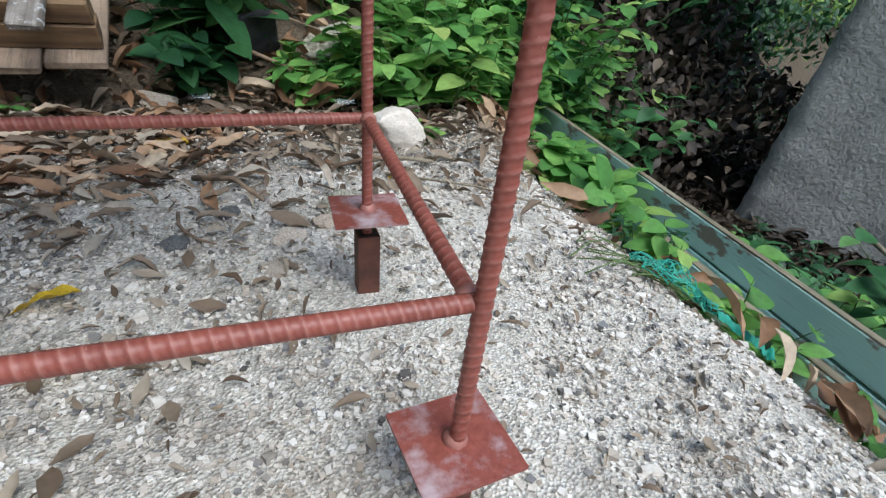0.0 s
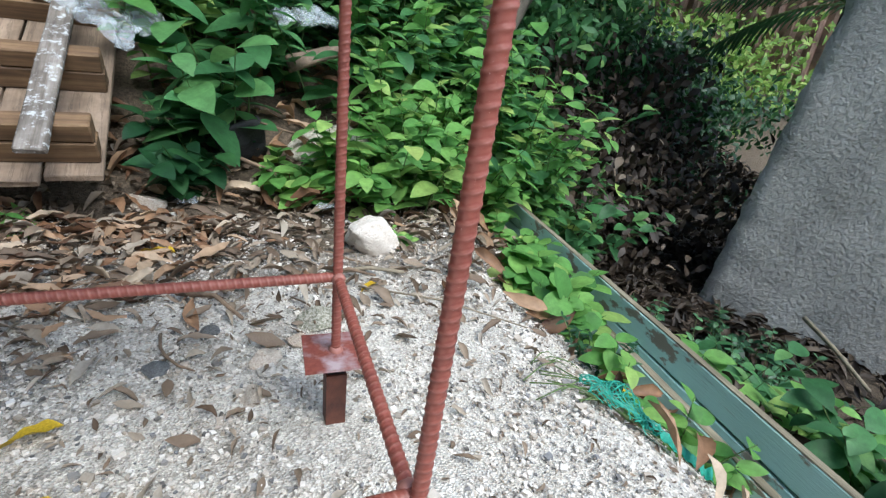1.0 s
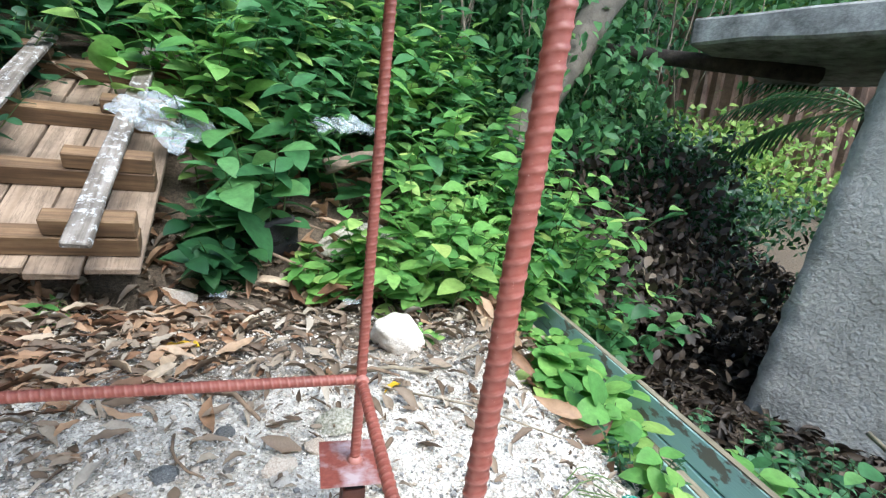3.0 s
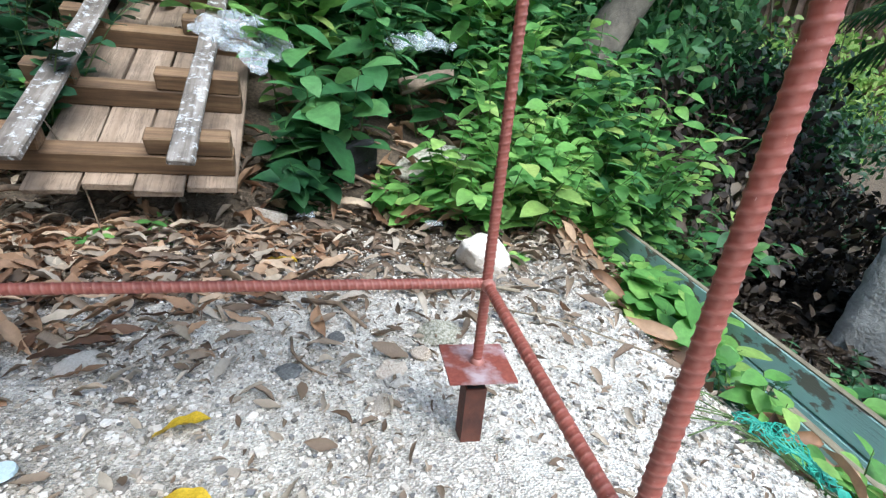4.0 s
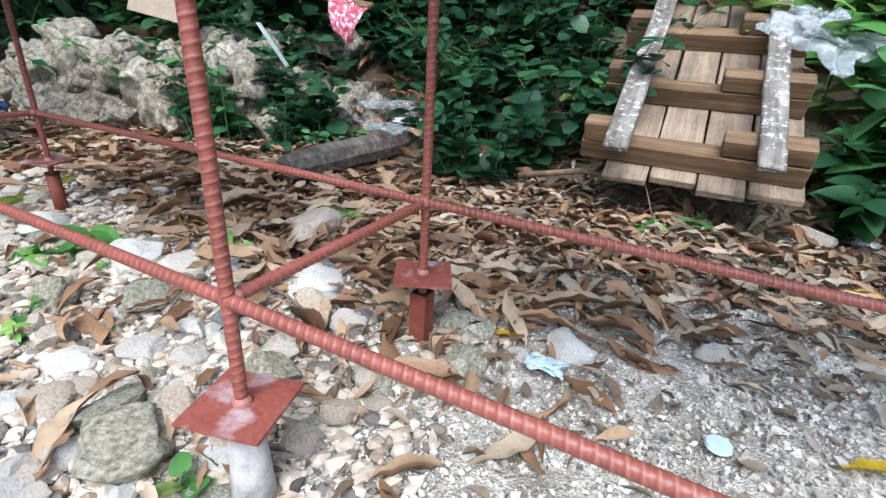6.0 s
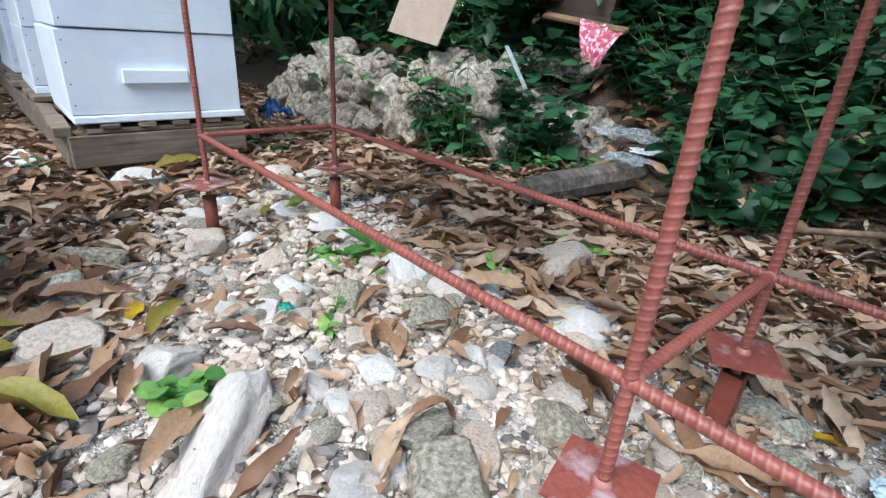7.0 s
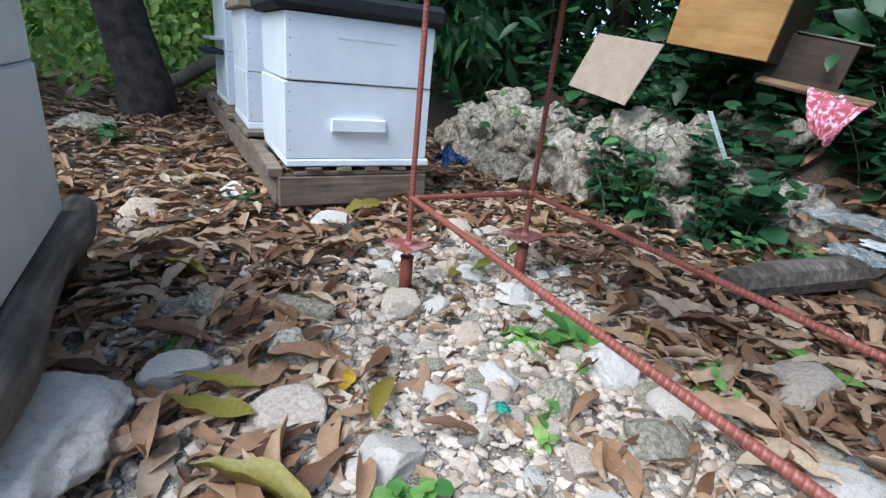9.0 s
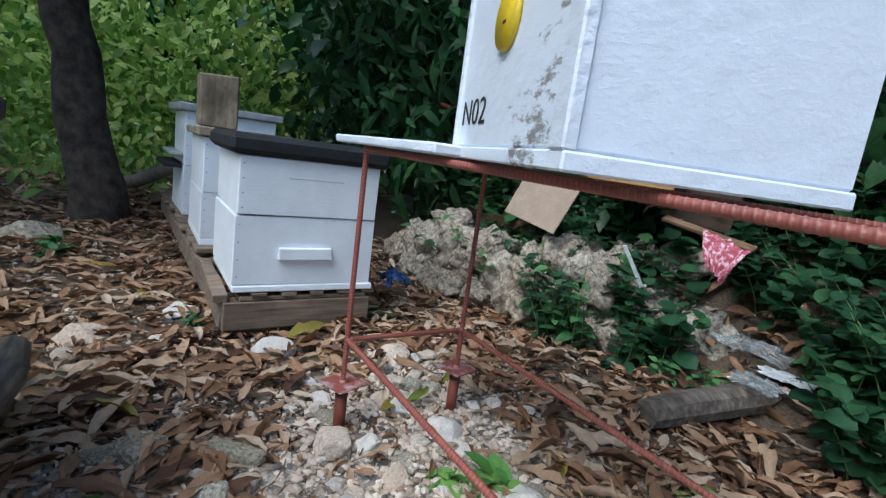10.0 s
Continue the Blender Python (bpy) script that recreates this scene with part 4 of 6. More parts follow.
WHITE_SMALL = [(-1.11, -0.06, 0.041), (-0.99, -0.07, 0.037), (-0.69, 0.32, 0.031), (-1.03, 0.08, 0.046), (-1.19, 0.09, 0.036), (-1.04, 0.13, 0.032), (-0.99, 0.69, 0.049), (-0.46, 0.455, 0.049), (-0.91, -0.07, 0.036), (-0.96, -0.11, 0.036), (-0.07, 0.39, 0.030), (-0.24, 0.98, 0.045), (-0.63, 0.36, 0.070)]
TAN_ROCKS = [(-2.31, -0.49, 0.111), (-1.64, -0.04, 0.090), (-1.41, -0.30, 0.088), (-1.08, -0.05, 0.049), (-1.21, 0.48, 0.112), (-0.98, 0.67, 0.063), (-1.20, 0.02, 0.055), (-0.95, 0.16, 0.055), (-1.15, 0.00, 0.031), (-1.03, -0.06, 0.034), (-1.99, 0.24, 0.092), (-2.20, -0.51, 0.057), (-1.37, 0.09, 0.038), (-0.30, 1.05, 0.075), (-0.07, 0.42, 0.042), (-0.02, 0.46, 0.033), (-0.09, 0.34, 0.030)]
MOSS_ROCKS = [(-1.67, -0.22, 0.092), (-1.74, -0.37, 0.092), (-1.54, -0.27, 0.091), (-1.31, 0.07, 0.071), (-1.18, 0.135, 0.080), (-1.16, -0.28, 0.044), (-0.93, 0.115, 0.076), (-1.00, -0.02, 0.064), (-1.09, 0.36, 0.054), (-0.99, 0.02, 0.035), (-1.75, -0.42, 0.053), (-1.32, -0.19, 0.043), (-0.78, 0.34, 0.063), (-0.74, 0.25, 0.067), (-0.85, -0.03, 0.033), (0.02, 0.51, 0.060), (-0.95, -0.04, 0.094)]
GREY_ROCKS = [(-1.05, 0.16, 0.048), (-1.19, -0.14, 0.030), (-0.91, 0.27, 0.043), (-1.06, 0.36, 0.055), (-0.15, 0.50, 0.028), (-0.21, 0.42, 0.028)]
for i, (x, y, s) in enumerate(WHITE_ROCKS + WHITE_SMALL):
    rock(x, y, s * 0.86, LIME_WHITE, "white broken limestone rock lying on the ground", 400 + i, 0.85)
for i, (x, y, s) in enumerate(TAN_ROCKS):
    rock(x, y, s * 0.88, LIME, "tan weathered limestone rock lying on the ground", 450 + i, 0.85)
for i, (x, y, s) in enumerate(MOSS_ROCKS):
    rock(x, y, s * 0.9, LIME_MOSS, "mossy grey-green stone lying on the ground", 470 + i, 0.8)
for i, (x, y, s) in enumerate(GREY_ROCKS):
    rock(x, y, s * 0.9, GREYSTONE, "dark grey stone lying among pale chips", 490 + i, 0.8)
rock(-1.43, -0.57, 0.21, LIME_WHITE, "large pale limestone boulder beside the hive logs", 500, 0.62, 0.20, meshes=[rock_mesh("boulder", 37, 0.26, 5)])
rock(-1.135, -0.185, 0.075, LIME_WHITE, "long white limestone block half buried in litter", 473, 0.9).scale.x *= 2.1
rock(0.176, 0.800, 0.122, LIME_WHITE, "rounded white limestone rock at the gravel edge", 402, 0.78, 0.08, meshes=[rock_mesh("rock", 58, 0.2, 4, (1, 0.75, 0.8))])
rock(-3.5, -0.78, 0.2, LIME_MOSS, "mossy boulder at the foot of the mango tree", 478, 0.8)
rock(0.14, 1.26, 0.17, LIME_MOSS, "grey boulder half hidden by the shrubs", 475, 1.0)
rock(-0.10, 1.26, 0.19, CHAR, "charred black stump at the foot of the bank", 477, 0.9, name="charred_stump", group="stumps")["category"] = "stump"


WALL_STONES = [rock_mesh("stone", 301 + 13 * i, 0.75, 4, (1, 0.9, 0.9)) for i in range(6)]
for me in WALL_STONES:
    me.materials.append(LIME_WALL)
    me.polygons.foreach_set("use_smooth", [True] * len(me.polygons))


def build_rock_wall():
    w = tagged(empty("rock_wall", Matrix.Translation((-2.3, 0.9, 0))), "low rubble wall of pitted limestone lumps", "rubble wall", kind="structure")
    r = random.Random(5)
    for k in range(100):
        t = r.uniform(0, 1)
        x = -3.05 + 1.45 * t
        y = 0.75 + 0.5 * max(0, x + 2.45) + r.uniform(-0.03, 0.12)
        z = r.uniform(0.02, 0.27) * (0.75 if t < 0.2 or t > 0.8 else 1)
        s = r.uniform(0.13, 0.27) * (0.7 if t > 0.75 else 1)
        ob = new("stone", WALL_STONES[k % 6])
        ob.parent = w
        ob.matrix_basis = Matrix.Translation((x + 2.3, y - 0.9 + z * 0.5, z)) @ Euler((r.uniform(0, 6), r.uniform(0, 6), r.uniform(0, 6))).to_matrix().to_4x4() @ Matrix.Diagonal((s, s, s * 1.1, 1))


build_rock_wall()


# ---- loose chips of limestone ----
def pebbles(name, label, n, region, smin, smax, seed, keep=None, angular=False, mat=None):
    r = np.random.default_rng(seed)
    ico_bm = bmesh.new()
    if angular:
        bmesh.ops.create_cube(ico_bm, size=0.72)
        bmesh.ops.triangulate(ico_bm, faces=ico_bm.faces)
    else:
        bmesh.ops.create_icosphere(ico_bm, subdivisions=1, radius=0.5)
    base = np.array([v.co[:] for v in ico_bm.verts])
    tri = np.array([[v.index for v in f.verts] for f in ico_bm.faces])
    ico_bm.free()
    x = r.uniform(region[0], region[1], n)
    y = r.uniform(region[2], region[3], n)
    if keep:
        ok = keep(x, y, r.uniform(0, 1, n))
        x, y = x[ok], y[ok]
        n = len(x)
    s = smin + (smax - smin) * r.uniform(0, 1, n) ** 2.2
    lump = base[None] * (1 + r.uniform(-0.32, 0.32, (n, len(base), 1)))
    lump = lump * (s[:, None] * r.uniform(0.65, 1.25, (n, 3)))[:, None] * np.array((1, 1, 0.62))
    a = r.uniform(0, 6.283, n)
    ca, sa = np.cos(a)[:, None], np.sin(a)[:, None]
    X = lump[..., 0] * ca - lump[..., 1] * sa + x[:, None]
    Y = lump[..., 0] * sa + lump[..., 1] * ca + y[:, None]
    Z = lump[..., 2] + (ground_z(x, y) + s * 0.12 + r.uniform(0, 0.003, n))[:, None]
    V = np.stack([X, Y, Z], -1).reshape(-1, 3)
    F = (tri[None] + (np.arange(n) * len(base))[:, None, None]).reshape(-1, 3)
    return tagged(fast_mesh(name, V, F, mat or CHIPS, smooth=False), label, "gravel", kind="stuff")


def patchy(x, y, u):
    w = np.sin(x * 7 + 1.3) * np.cos(y * 6) * 0.5 + 0.5
    return u < np.where(y > 0.55 + 0.12 * x, 0.6, 0.6 + 0.4 * w)


pebbles("gravel", "fine pale crushed limestone gravel", 80000, (-1.05, 0.72, -0.5, 1.0), 0.0018, 0.0074, 21, patchy, True)
pebbles("coarse_gravel", "coarser limestone chips among the gravel", 1500, (-1.0, 0.7, -0.5, 1.05), 0.007, 0.015, 22, None, True)
pebbles("coarse_gravel", "pale limestone chips and small stones", 26000, (-1.95, -0.7, -0.55, 0.62), 0.003, 0.024, 23, lambda x, y, u: u < np.where(np.abs(y - 0.02 + 0.25 * (x + 1.3)) < 0.26, 1.0, 0.38), False, DUSTY_CHIPS)
pebbles("coarse_gravel", "scattered chips among leaf litter", 2600, (-3.6, -1.9, -1.0, 0.8), 0.006, 0.030, 24, None, False, DUSTY_CHIPS)
r = random.Random(77)
for k in range(230):
    x = r.uniform(-2.0, -0.72)
    y = 0.02 - 0.25 * (x + 1.3) + r.gauss(0, 0.20)
    rock(x, y, 0.018 + 0.034 * r.random() ** 1.5, (LIME_WHITE, LIME, LIME, LIME_MOSS)[k % 4], "small broken limestone cobble", 600 + k, 0.8, 0.15, "small cobbles", CHUNKS, "cobble")

# ---- fallen leaves ----
MANGO = [leaf_template(7, w, f, c, 1.3) for w, f, c in ((0.115, 0.45, 0.12), (0.13, 0.7, -0.10), (0.11, 1.2, 0.18), (0.12, -0.45, -0.12), (0.14, 0.25, 0.05), (0.11, 1.5, -0.16))]


def twisted(tpl, seed):
    """Dry curl: the blade winds about its midrib and waves along its edge."""
    V, F = tpl
    r = np.random.default_rng(seed)
    V = V.copy()
    a = r.uniform(-1.0, 1.0) * V[:, 1] + r.uniform(-0.25, 0.25)
    x, z = V[:, 0].copy(), V[:, 2].copy()
    mid = -z.mean()
    V[:, 0], V[:, 2] = x * np.cos(a) - (z + mid) * np.sin(a), x * np.sin(a) + (z + mid) * np.cos(a) - mid
    V[:, 0] += 0.12 * r.uniform(-1, 1) * np.sin(V[:, 1] * 3)
    V[:, 2] += 0.03 * np.sin(V[:, 1] * 17 + r.uniform(0, 6)) * np.sign(V[:, 0])
    return V - np.array((0, 0.5, V[:, 2].min())), F


DRY_SHAPES = [twisted(MANGO[i % 6], 30 + i) for i in range(12)]
SHORT = [leaf_template(5, w, f, c) for w, f, c in ((0.16, 0.8, 0.35), (0.20, 0.5, -0.3), (0.14, 1.3, 0.4))]
SHORT_SHAPES = [twisted(SHORT[i % 3], 60 + i) for i in range(6)]


def leaf_mesh(tpl, mat, name="dry_leaf"):
    V, F = tpl
    me = bpy.data.meshes.new(name)
    me.from_pydata([tuple(v) for v in V], [], [tuple(int(q) for q in f) for f in F])
    me.polygons.foreach_set("use_smooth", [True] * len(me.polygons))
    me.materials.append(mat)
    return me


def lay_leaf(me, x, y, size, turn, label, group, name="dry_leaf", lift=0.004, tilt=0.08, seed=0):
    rr = random.Random(seed)
    ob = new(name, me)
    ob.matrix_world = Matrix.Translation((x, y, float(ground_z(x, y)) + lift)) @ Euler((rr.gauss(0, tilt), rr.gauss(0, tilt), turn)).to_matrix().to_4x4() @ Matrix.Scale(size, 4)
    return tagged(ob, label, "leaf", group)


DRY_ME = [leaf_mesh(t, DRY_OBJ) for t in DRY_SHAPES]
SHORT_ME = [leaf_mesh(t, DRY_GREY_OBJ) for t in SHORT_SHAPES]
r = random.Random(9)
n = 0
while n < 170:
    x, y = r.uniform(-2.15, -0.75), r.uniform(-0.55, 0.75)
    core = abs(y - 0.02 + 0.25 * (x + 1.3))
    if r.random() > (0.12 if core < 0.24 else 0.9):
        continue
    lay_leaf(DRY_ME[n % 12], x, y, r.uniform(0.06, 0.135), r.uniform(0, 6.28), "curled dry brown mango leaf on the ground", "fallen dry leaves", lift=r.uniform(0.003, 0.018), seed=n)
    n += 1
while n < 250:
    x, y = r.uniform(-1.0, 0.40), 1.0 - 0.6 * r.random() ** 1.7
    lay_leaf(SHORT_ME[n % 6] if n % 3 else DRY_ME[n % 12], x, y, r.uniform(0.03, 0.07), r.uniform(0, 6.28), "brittle brown leaf lying on pale gravel", "fallen dry leaves", lift=r.uniform(0.003, 0.012), seed=n)
    n += 1


def litter(label, count, region, smin, smax, seed, keep=None, shapes=DRY_SHAPES, lift=0.02, mat=None, tilt=0.25):
    q = np.random.default_rng(seed)
    Vs, Fs, o = [], [], 0
    x, y = q.uniform(region[0], region[1], count), q.uniform(region[2], region[3], count)
    if keep:
        ok = keep(x, y, q.uniform(0, 1, count))
        x, y = x[ok], y[ok]
    for k in range(len(shapes)):
        xs, ys = x[k::len(shapes)], y[k::len(shapes)]
        m = len(xs)
        if not m:
            continue
        P = np.stack([xs, ys, ground_z(xs, ys) + q.uniform(0.002, lift, m)], -1)
        a = q.uniform(0, 6.283, m)
        D = np.stack([np.cos(a), np.sin(a), q.normal(0, tilt, m)], -1)
        U = np.stack([q.normal(0, tilt, m), q.normal(0, tilt, m), np.ones(m)], -1)
        V, F = leaf_cloud(P, D, U, q.uniform(smin, smax, m), shapes[k])
        Vs.append(V)
        Fs.append(F + o)
        o += len(V)
    return tagged(fast_mesh("leaf_litter", np.concatenate(Vs), np.concatenate(Fs), mat or DRY), label, "leaf litter", kind="stuff")


litter("deep litter of curled brown leaves round the hives", 6000, (-4.6, -1.1, -1.3, 0.95), 0.035, 0.125, 31, lambda x, y, u: u < np.where(x > -1.9, np.where(np.abs(y - 0.02 + 0.25 * (x + 1.3)) < 0.27, 0.07, 0.8), 0.95), lift=0.026, tilt=0.10)
litter("crumbled brown leaf scraps between the stones", 3600, (-2.3, -0.75, -0.6, 0.9), 0.012, 0.045, 41, lambda x, y, u: u < np.where(np.abs(y - 0.02 + 0.25 * (x + 1.3)) < 0.27, 0.3, 0.9), SHORT_SHAPES + DRY_SHAPES[:3], 0.012, None, 0.2)
litter("brown leaf litter under the stand", 900, (-1.4, -0.55, -0.2, 1.0), 0.03, 0.10, 32, lambda x, y, u: u < np.clip((y + 0.1) * 1.1, 0.06, 0.8), tilt=0.15)
litter("broken brown leaves along the foot of the bank", 2600, (-1.1, 0.62, 0.28, 1.25), 0.015, 0.065, 33, lambda x, y, u: u < np.clip((y - 0.45 - 0.15 * x) * 2.2, 0.0, 1), SHORT_SHAPES + DRY_SHAPES[:3], 0.014, DRY_GREY, 0.15)
litter("overlapping brown leaves below the pallet", 1500, (-1.15, -0.1, 0.38, 1.0), 0.025, 0.085, 42, lambda x, y, u: u < np.clip((y - 0.42) * 1.6 + (-0.35 - x) * 0.9, 0, 1), DRY_SHAPES + SHORT_SHAPES[:2], 0.016, None, 0.12)
litter("tiny dark leaf crumbs in the gravel", 1500, (-1.1, 0.6, -0.4, 0.9), 0.005, 0.016, 38, None, SHORT_SHAPES, 0.007, DRY_GREY)
litter("leaf litter at the edge of the yard", 2200, (-2.0, 1.2, -3.4, -0.75), 0.04, 0.12, 40, None, DRY_SHAPES[:6], 0.02)
litter("sparse leaf scraps on the gravel", 1500, (-0.9, 0.45, -0.3, 0.8), 0.010, 0.036, 34, lambda x, y, u: u < np.clip(0.22 + (y - 0.1 - 0.5 * x) * 0.9, 0.12, 1), SHORT_SHAPES, 0.008, DRY_GREY)
# both hollow litters carry the shade there in their near-black colour
litter("dark leaf litter in the hollow behind the boards", 7000, (0.82, 4.2, -0.6, 5.0), 0.03, 0.10, 35, None, SHORT_SHAPES + DRY_SHAPES[:4], 0.04, SHADE_LEAF, 0.5)
litter("dark leaf litter blackened for the shade of the hollow", 10000, (0.95, 4.4, 0.7, 3.8), 0.04, 0.11, 43, None, SHORT_SHAPES + DRY_SHAPES[:4], 0.03, SHADE_LEAF, 0.4)
litter("brown leaves lodged on the bank", 900, (-2.4, 0.9, 1.0, 1.8), 0.04, 0.11, 36, None, SHORT_SHAPES + DRY_SHAPES[:4], 0.03, None, 0.4)
litter("leaves caught along the green boards", 90, (0.42, 0.66, -0.35, 1.1), 0.04, 0.10, 37, None, SHORT_SHAPES, 0.03, None, 0.4)
YME, YGME = leaf_mesh(twisted(leaf_template(12, 0.19, 0.45, 0.12), 71), YLEAF), [leaf_mesh(DRY_SHAPES[i], YGREEN) for i in (0, 4, 5)]
for k, (x, y, s, a) in enumerate(((-0.29, 0.22, 0.060, 1.4), (-0.315, 0.325, 0.062, 1.75), (0.038, 0.79, 0.032, 0.4), (-0.727, 0.342, 0.05, 2.0), (-1.036, 0.403, 0.035, 0.9), (0.12, 0.60, 0.04, 2.1), (-1.46, -0.20, 0.055, 1.0), (0.50, 0.33, 0.05, 0.7), (0.55, 0.27, 0.045, 2.2), (-0.25, 0.80, 0.07, 1.2), (-1.024, 0.361, 0.03, 0.3))):
    lay_leaf(YME, x, y, s, a, "fresh fallen yellow leaf lying on the ground", "yellow leaves", "yellow_leaf", 0.006, 0.06, 900 + k)
for k, (x, y, s, a) in enumerate(((-1.48, -0.37, 0.12, 2.5), (-1.44, -0.385, 0.14, 2.45), (-1.27, -0.35, 0.15, 2.4), (-1.37, -0.17, 0.115, 0.9), (-2.17, 0.06, 0.18, 0.6), (-1.85, -0.41, 0.10, 2.6), (-1.81, 0.34, 0.09, 0.4), (-1.73, 0.13, 0.10, 0.6), (-1.75, 0.20, 0.10, 0.5), (-2.9, -0.5, 0.14, 0.2), (-2.6, -0.35, 0.13, 1.4), (-1.41, 0.34, 0.07, 1.0))):
    lay_leaf(YGME[k % 3], x, y, s, a, "long yellowing green mango leaf on the litter", "yellowing leaves", "yellowing_leaf", 0.022, 0.08, 930 + k)
r = random.Random(12)
for k in range(34):
    if k < 16:
        x, y = r.uniform(-0.7, 0.30), r.uniform(0.42, 1.0)
    else:
        x, y = r.uniform(-2.2, -0.8), r.uniform(-0.4, 0.9)
    L, a, w = r.uniform(0.06, 0.22), r.uniform(0, 6.28), r.uniform(0.001, 0.0024)
    pts = [(x + L * (t - 0.5) * math.cos(a + 0.5 * t), y + L * (t - 0.5) * math.sin(a + 0.5 * t), float(ground_z(x, y)) + 0.007 + 0.01 * r.random()) for t in (0, 0.25, 0.5, 0.75, 1)]
    tagged(part("twig", tube_path(pts, [w, w * 1.1, w, w * 0.9, w * 0.5], 6), TWIG, smooth=True), "thin dry brown twig on the ground", "twig", "fallen twigs")

for k, (a, b, w) in enumerate((((-0.76, 1.08, 0.24), (-0.60, 0.90, 0.02), 0.0022), ((-0.04, 1.16, 0.20), (0.16, 1.20, 0.10), 0.003), ((-0.10, 1.12, 0.12), (0.04, 1.08, 0.03), 0.005), ((-0.95, 0.98, 0.06), (-0.68, 1.00, 0.10), 0.008), ((0.02, 0.64, 0.012), (0.14, 0.63, 0.014), 0.004), ((-0.20, 0.62, 0.012), (-0.10, 0.52, 0.012), 0.005))):
    mid = [(p + q) / 2 + d for p, q, d in zip(a, b, (0.01, 0.01, 0.012))]
    tagged(part("dry_stick", tube_path([a, mid, b], [w, w * 0.9, w * 0.6], 7), TWIG, smooth=True), "dry grey-brown stick lying at the bank foot", "stick", "dry sticks")

# ---- log, rubbish and boxes on the bank ----
log_pts = [(-1.47, 0.68, 0.045), (-1.455, 0.80, 0.05), (-1.43, 0.95, 0.055), (-1.41, 1.08, 0.06), (-1.40, 1.18, 0.07)]
tagged(part("old_log", tube_path(log_pts, [0.036, 0.044, 0.043, 0.045, 0.030], 9), LOG), "short weathered grey split log on the litter", "log")


def crumpled(name, label, centre, size, mat, seed, squash=0.5, n=22, category="plastic film", turn=(0, 0, 0)):
    """A thrown-away sheet: folds at three scales."""
    bm = bmesh.new()
    bmesh.ops.create_grid(bm, x_segments=n, y_segments=n, size=0.5)
    for v in bm.verts:
        p = v.co.copy()
        s = Vector((seed * 1.7, seed * 0.9, 0))
        d = noise.turbulence_vector(p * 2.6 + s, 3, True) * 0.35
        v.co = Vector((p.x * 0.85 + d.x, p.y * 0.85 + d.y, d.z * squash * 2 + 0.16 * abs(noise.noise(p * 9 + s)) + (0.25 - p.length_squared) * 0.4))
    m = Euler([radians(a) for a in turn]).to_matrix().to_4x4()
    bmesh.ops.transform(bm, verts=bm.verts, matrix=Matrix.Translation(centre) @ m @ Matrix.Diagonal((*size, 1)))
    return tagged(part(name, bm, mat, smooth=True), label, category)


crumpled("plastic_film", "crumpled clear plastic film draped over the pallet", (-0.405, 1.31, 0.42), (0.27, 0.17, 0.11), FILM, 4, turn=(27, 24, -35))
crumpled("plastic_bag", "crumpled clear bag caught among the shrubs", (0.075, 1.36, 0.425), (0.20, 0.12, 0.17), FILM, 5)
crumpled("plastic_film", "torn clear plastic sheet on the rubbish heap", (-1.57, 1.24, 0.13), (0.26, 0.22, 0.10), FILM_DULL, 8)
crumpled("plastic_film", "torn clear plastic sheet on the rubbish heap", (-1.42, 1.02, 0.105), (0.14, 0.12, 0.06), FILM_DULL, 9)
crumpled("plastic_sheet", "scrap of dirty white plastic on the log", (-1.40, 1.14, 0.12), (0.16, 0.10, 0.03), WHITEPLASTIC, 10, 0.15)
crumpled("plastic_scrap", "bluish plastic scrap lying on gravel", (-0.66, 0.30, 0.012), (0.055, 0.04, 0.015), PAPER, 11, 0.2)
crumpled("plastic_wrap", "scrap of clear plastic at the bank foot", (-0.22, 1.03, 0.03), (0.05, 0.05, 0.04), FILM, 12)
crumpled("blue_wrapper", "crumpled blue plastic wrapper behind the hive", (-2.42, 0.42, 0.10), (0.12, 0.10, 0.16), BLUE, 13)
def build_rag():
    bm = bmesh.new()
    n = 18
    rows = []
    for j in range(n + 1):
        v = j / n
        w = 0.16 * (1 - 0.72 * v)
        row = []
        for i in range(n + 1):
            u = i / n - 0.5
            fold = 0.014 * math.sin(i * 1.15 + 2 * v) * (0.3 + v)
            row.append(bm.verts.new((-1.620 + u * w + 0.02 * v, 1.135 - fold - 0.05 * math.sin(v * 1.6), 0.462 - 0.105 * v - 0.03 * u + 0.01 * noise.noise(Vector((u * 8, v * 8, 0))))))
        rows.append(row)
    for a, b in zip(rows, rows[1:]):
        for i in range(n):
            bm.faces.new((a[i], a[i + 1], b[i + 1], b[i]))
    tagged(part("cloth_rag", bm, CLOTH, smooth=True), "red and white patterned rag hanging over a plank", "rag")


build_rag()
crumpled("plastic_scrap", "small crumpled teal plastic scrap between stones", (-1.30, -0.042, 0.035), (0.026, 0.022, 0.022), TEAL_NET, 16, 0.4, 12)
crumpled("plastic_scrap", "small clear plastic scrap at the foot of the bank", (0.09, 0.98, 0.03), (0.05, 0.04, 0.03), FILM, 17, 0.4, 12)
for a, b, w in (((1.62, 0.66, -0.27), (1.58, 0.40, -0.36), 0.008), ((0.10, 0.60, 0.010), (0.36, 0.42, 0.0), 0.002), ((0.05, 0.66, 0.010), (0.20, 0.64, 0.012), 0.005)):
    mid = [(p + q) / 2 + d for p, q, d in zip(a, b, (0.008, 0.01, 0.006))]
    tagged(part("dry_stick", tube_path([a, mid, b], [w, w * 0.9, w * 0.7], 7), VINE, smooth=True), "pale dry stick lying on the ground", "stick", "dry sticks")
disc_bm = bmesh.new()
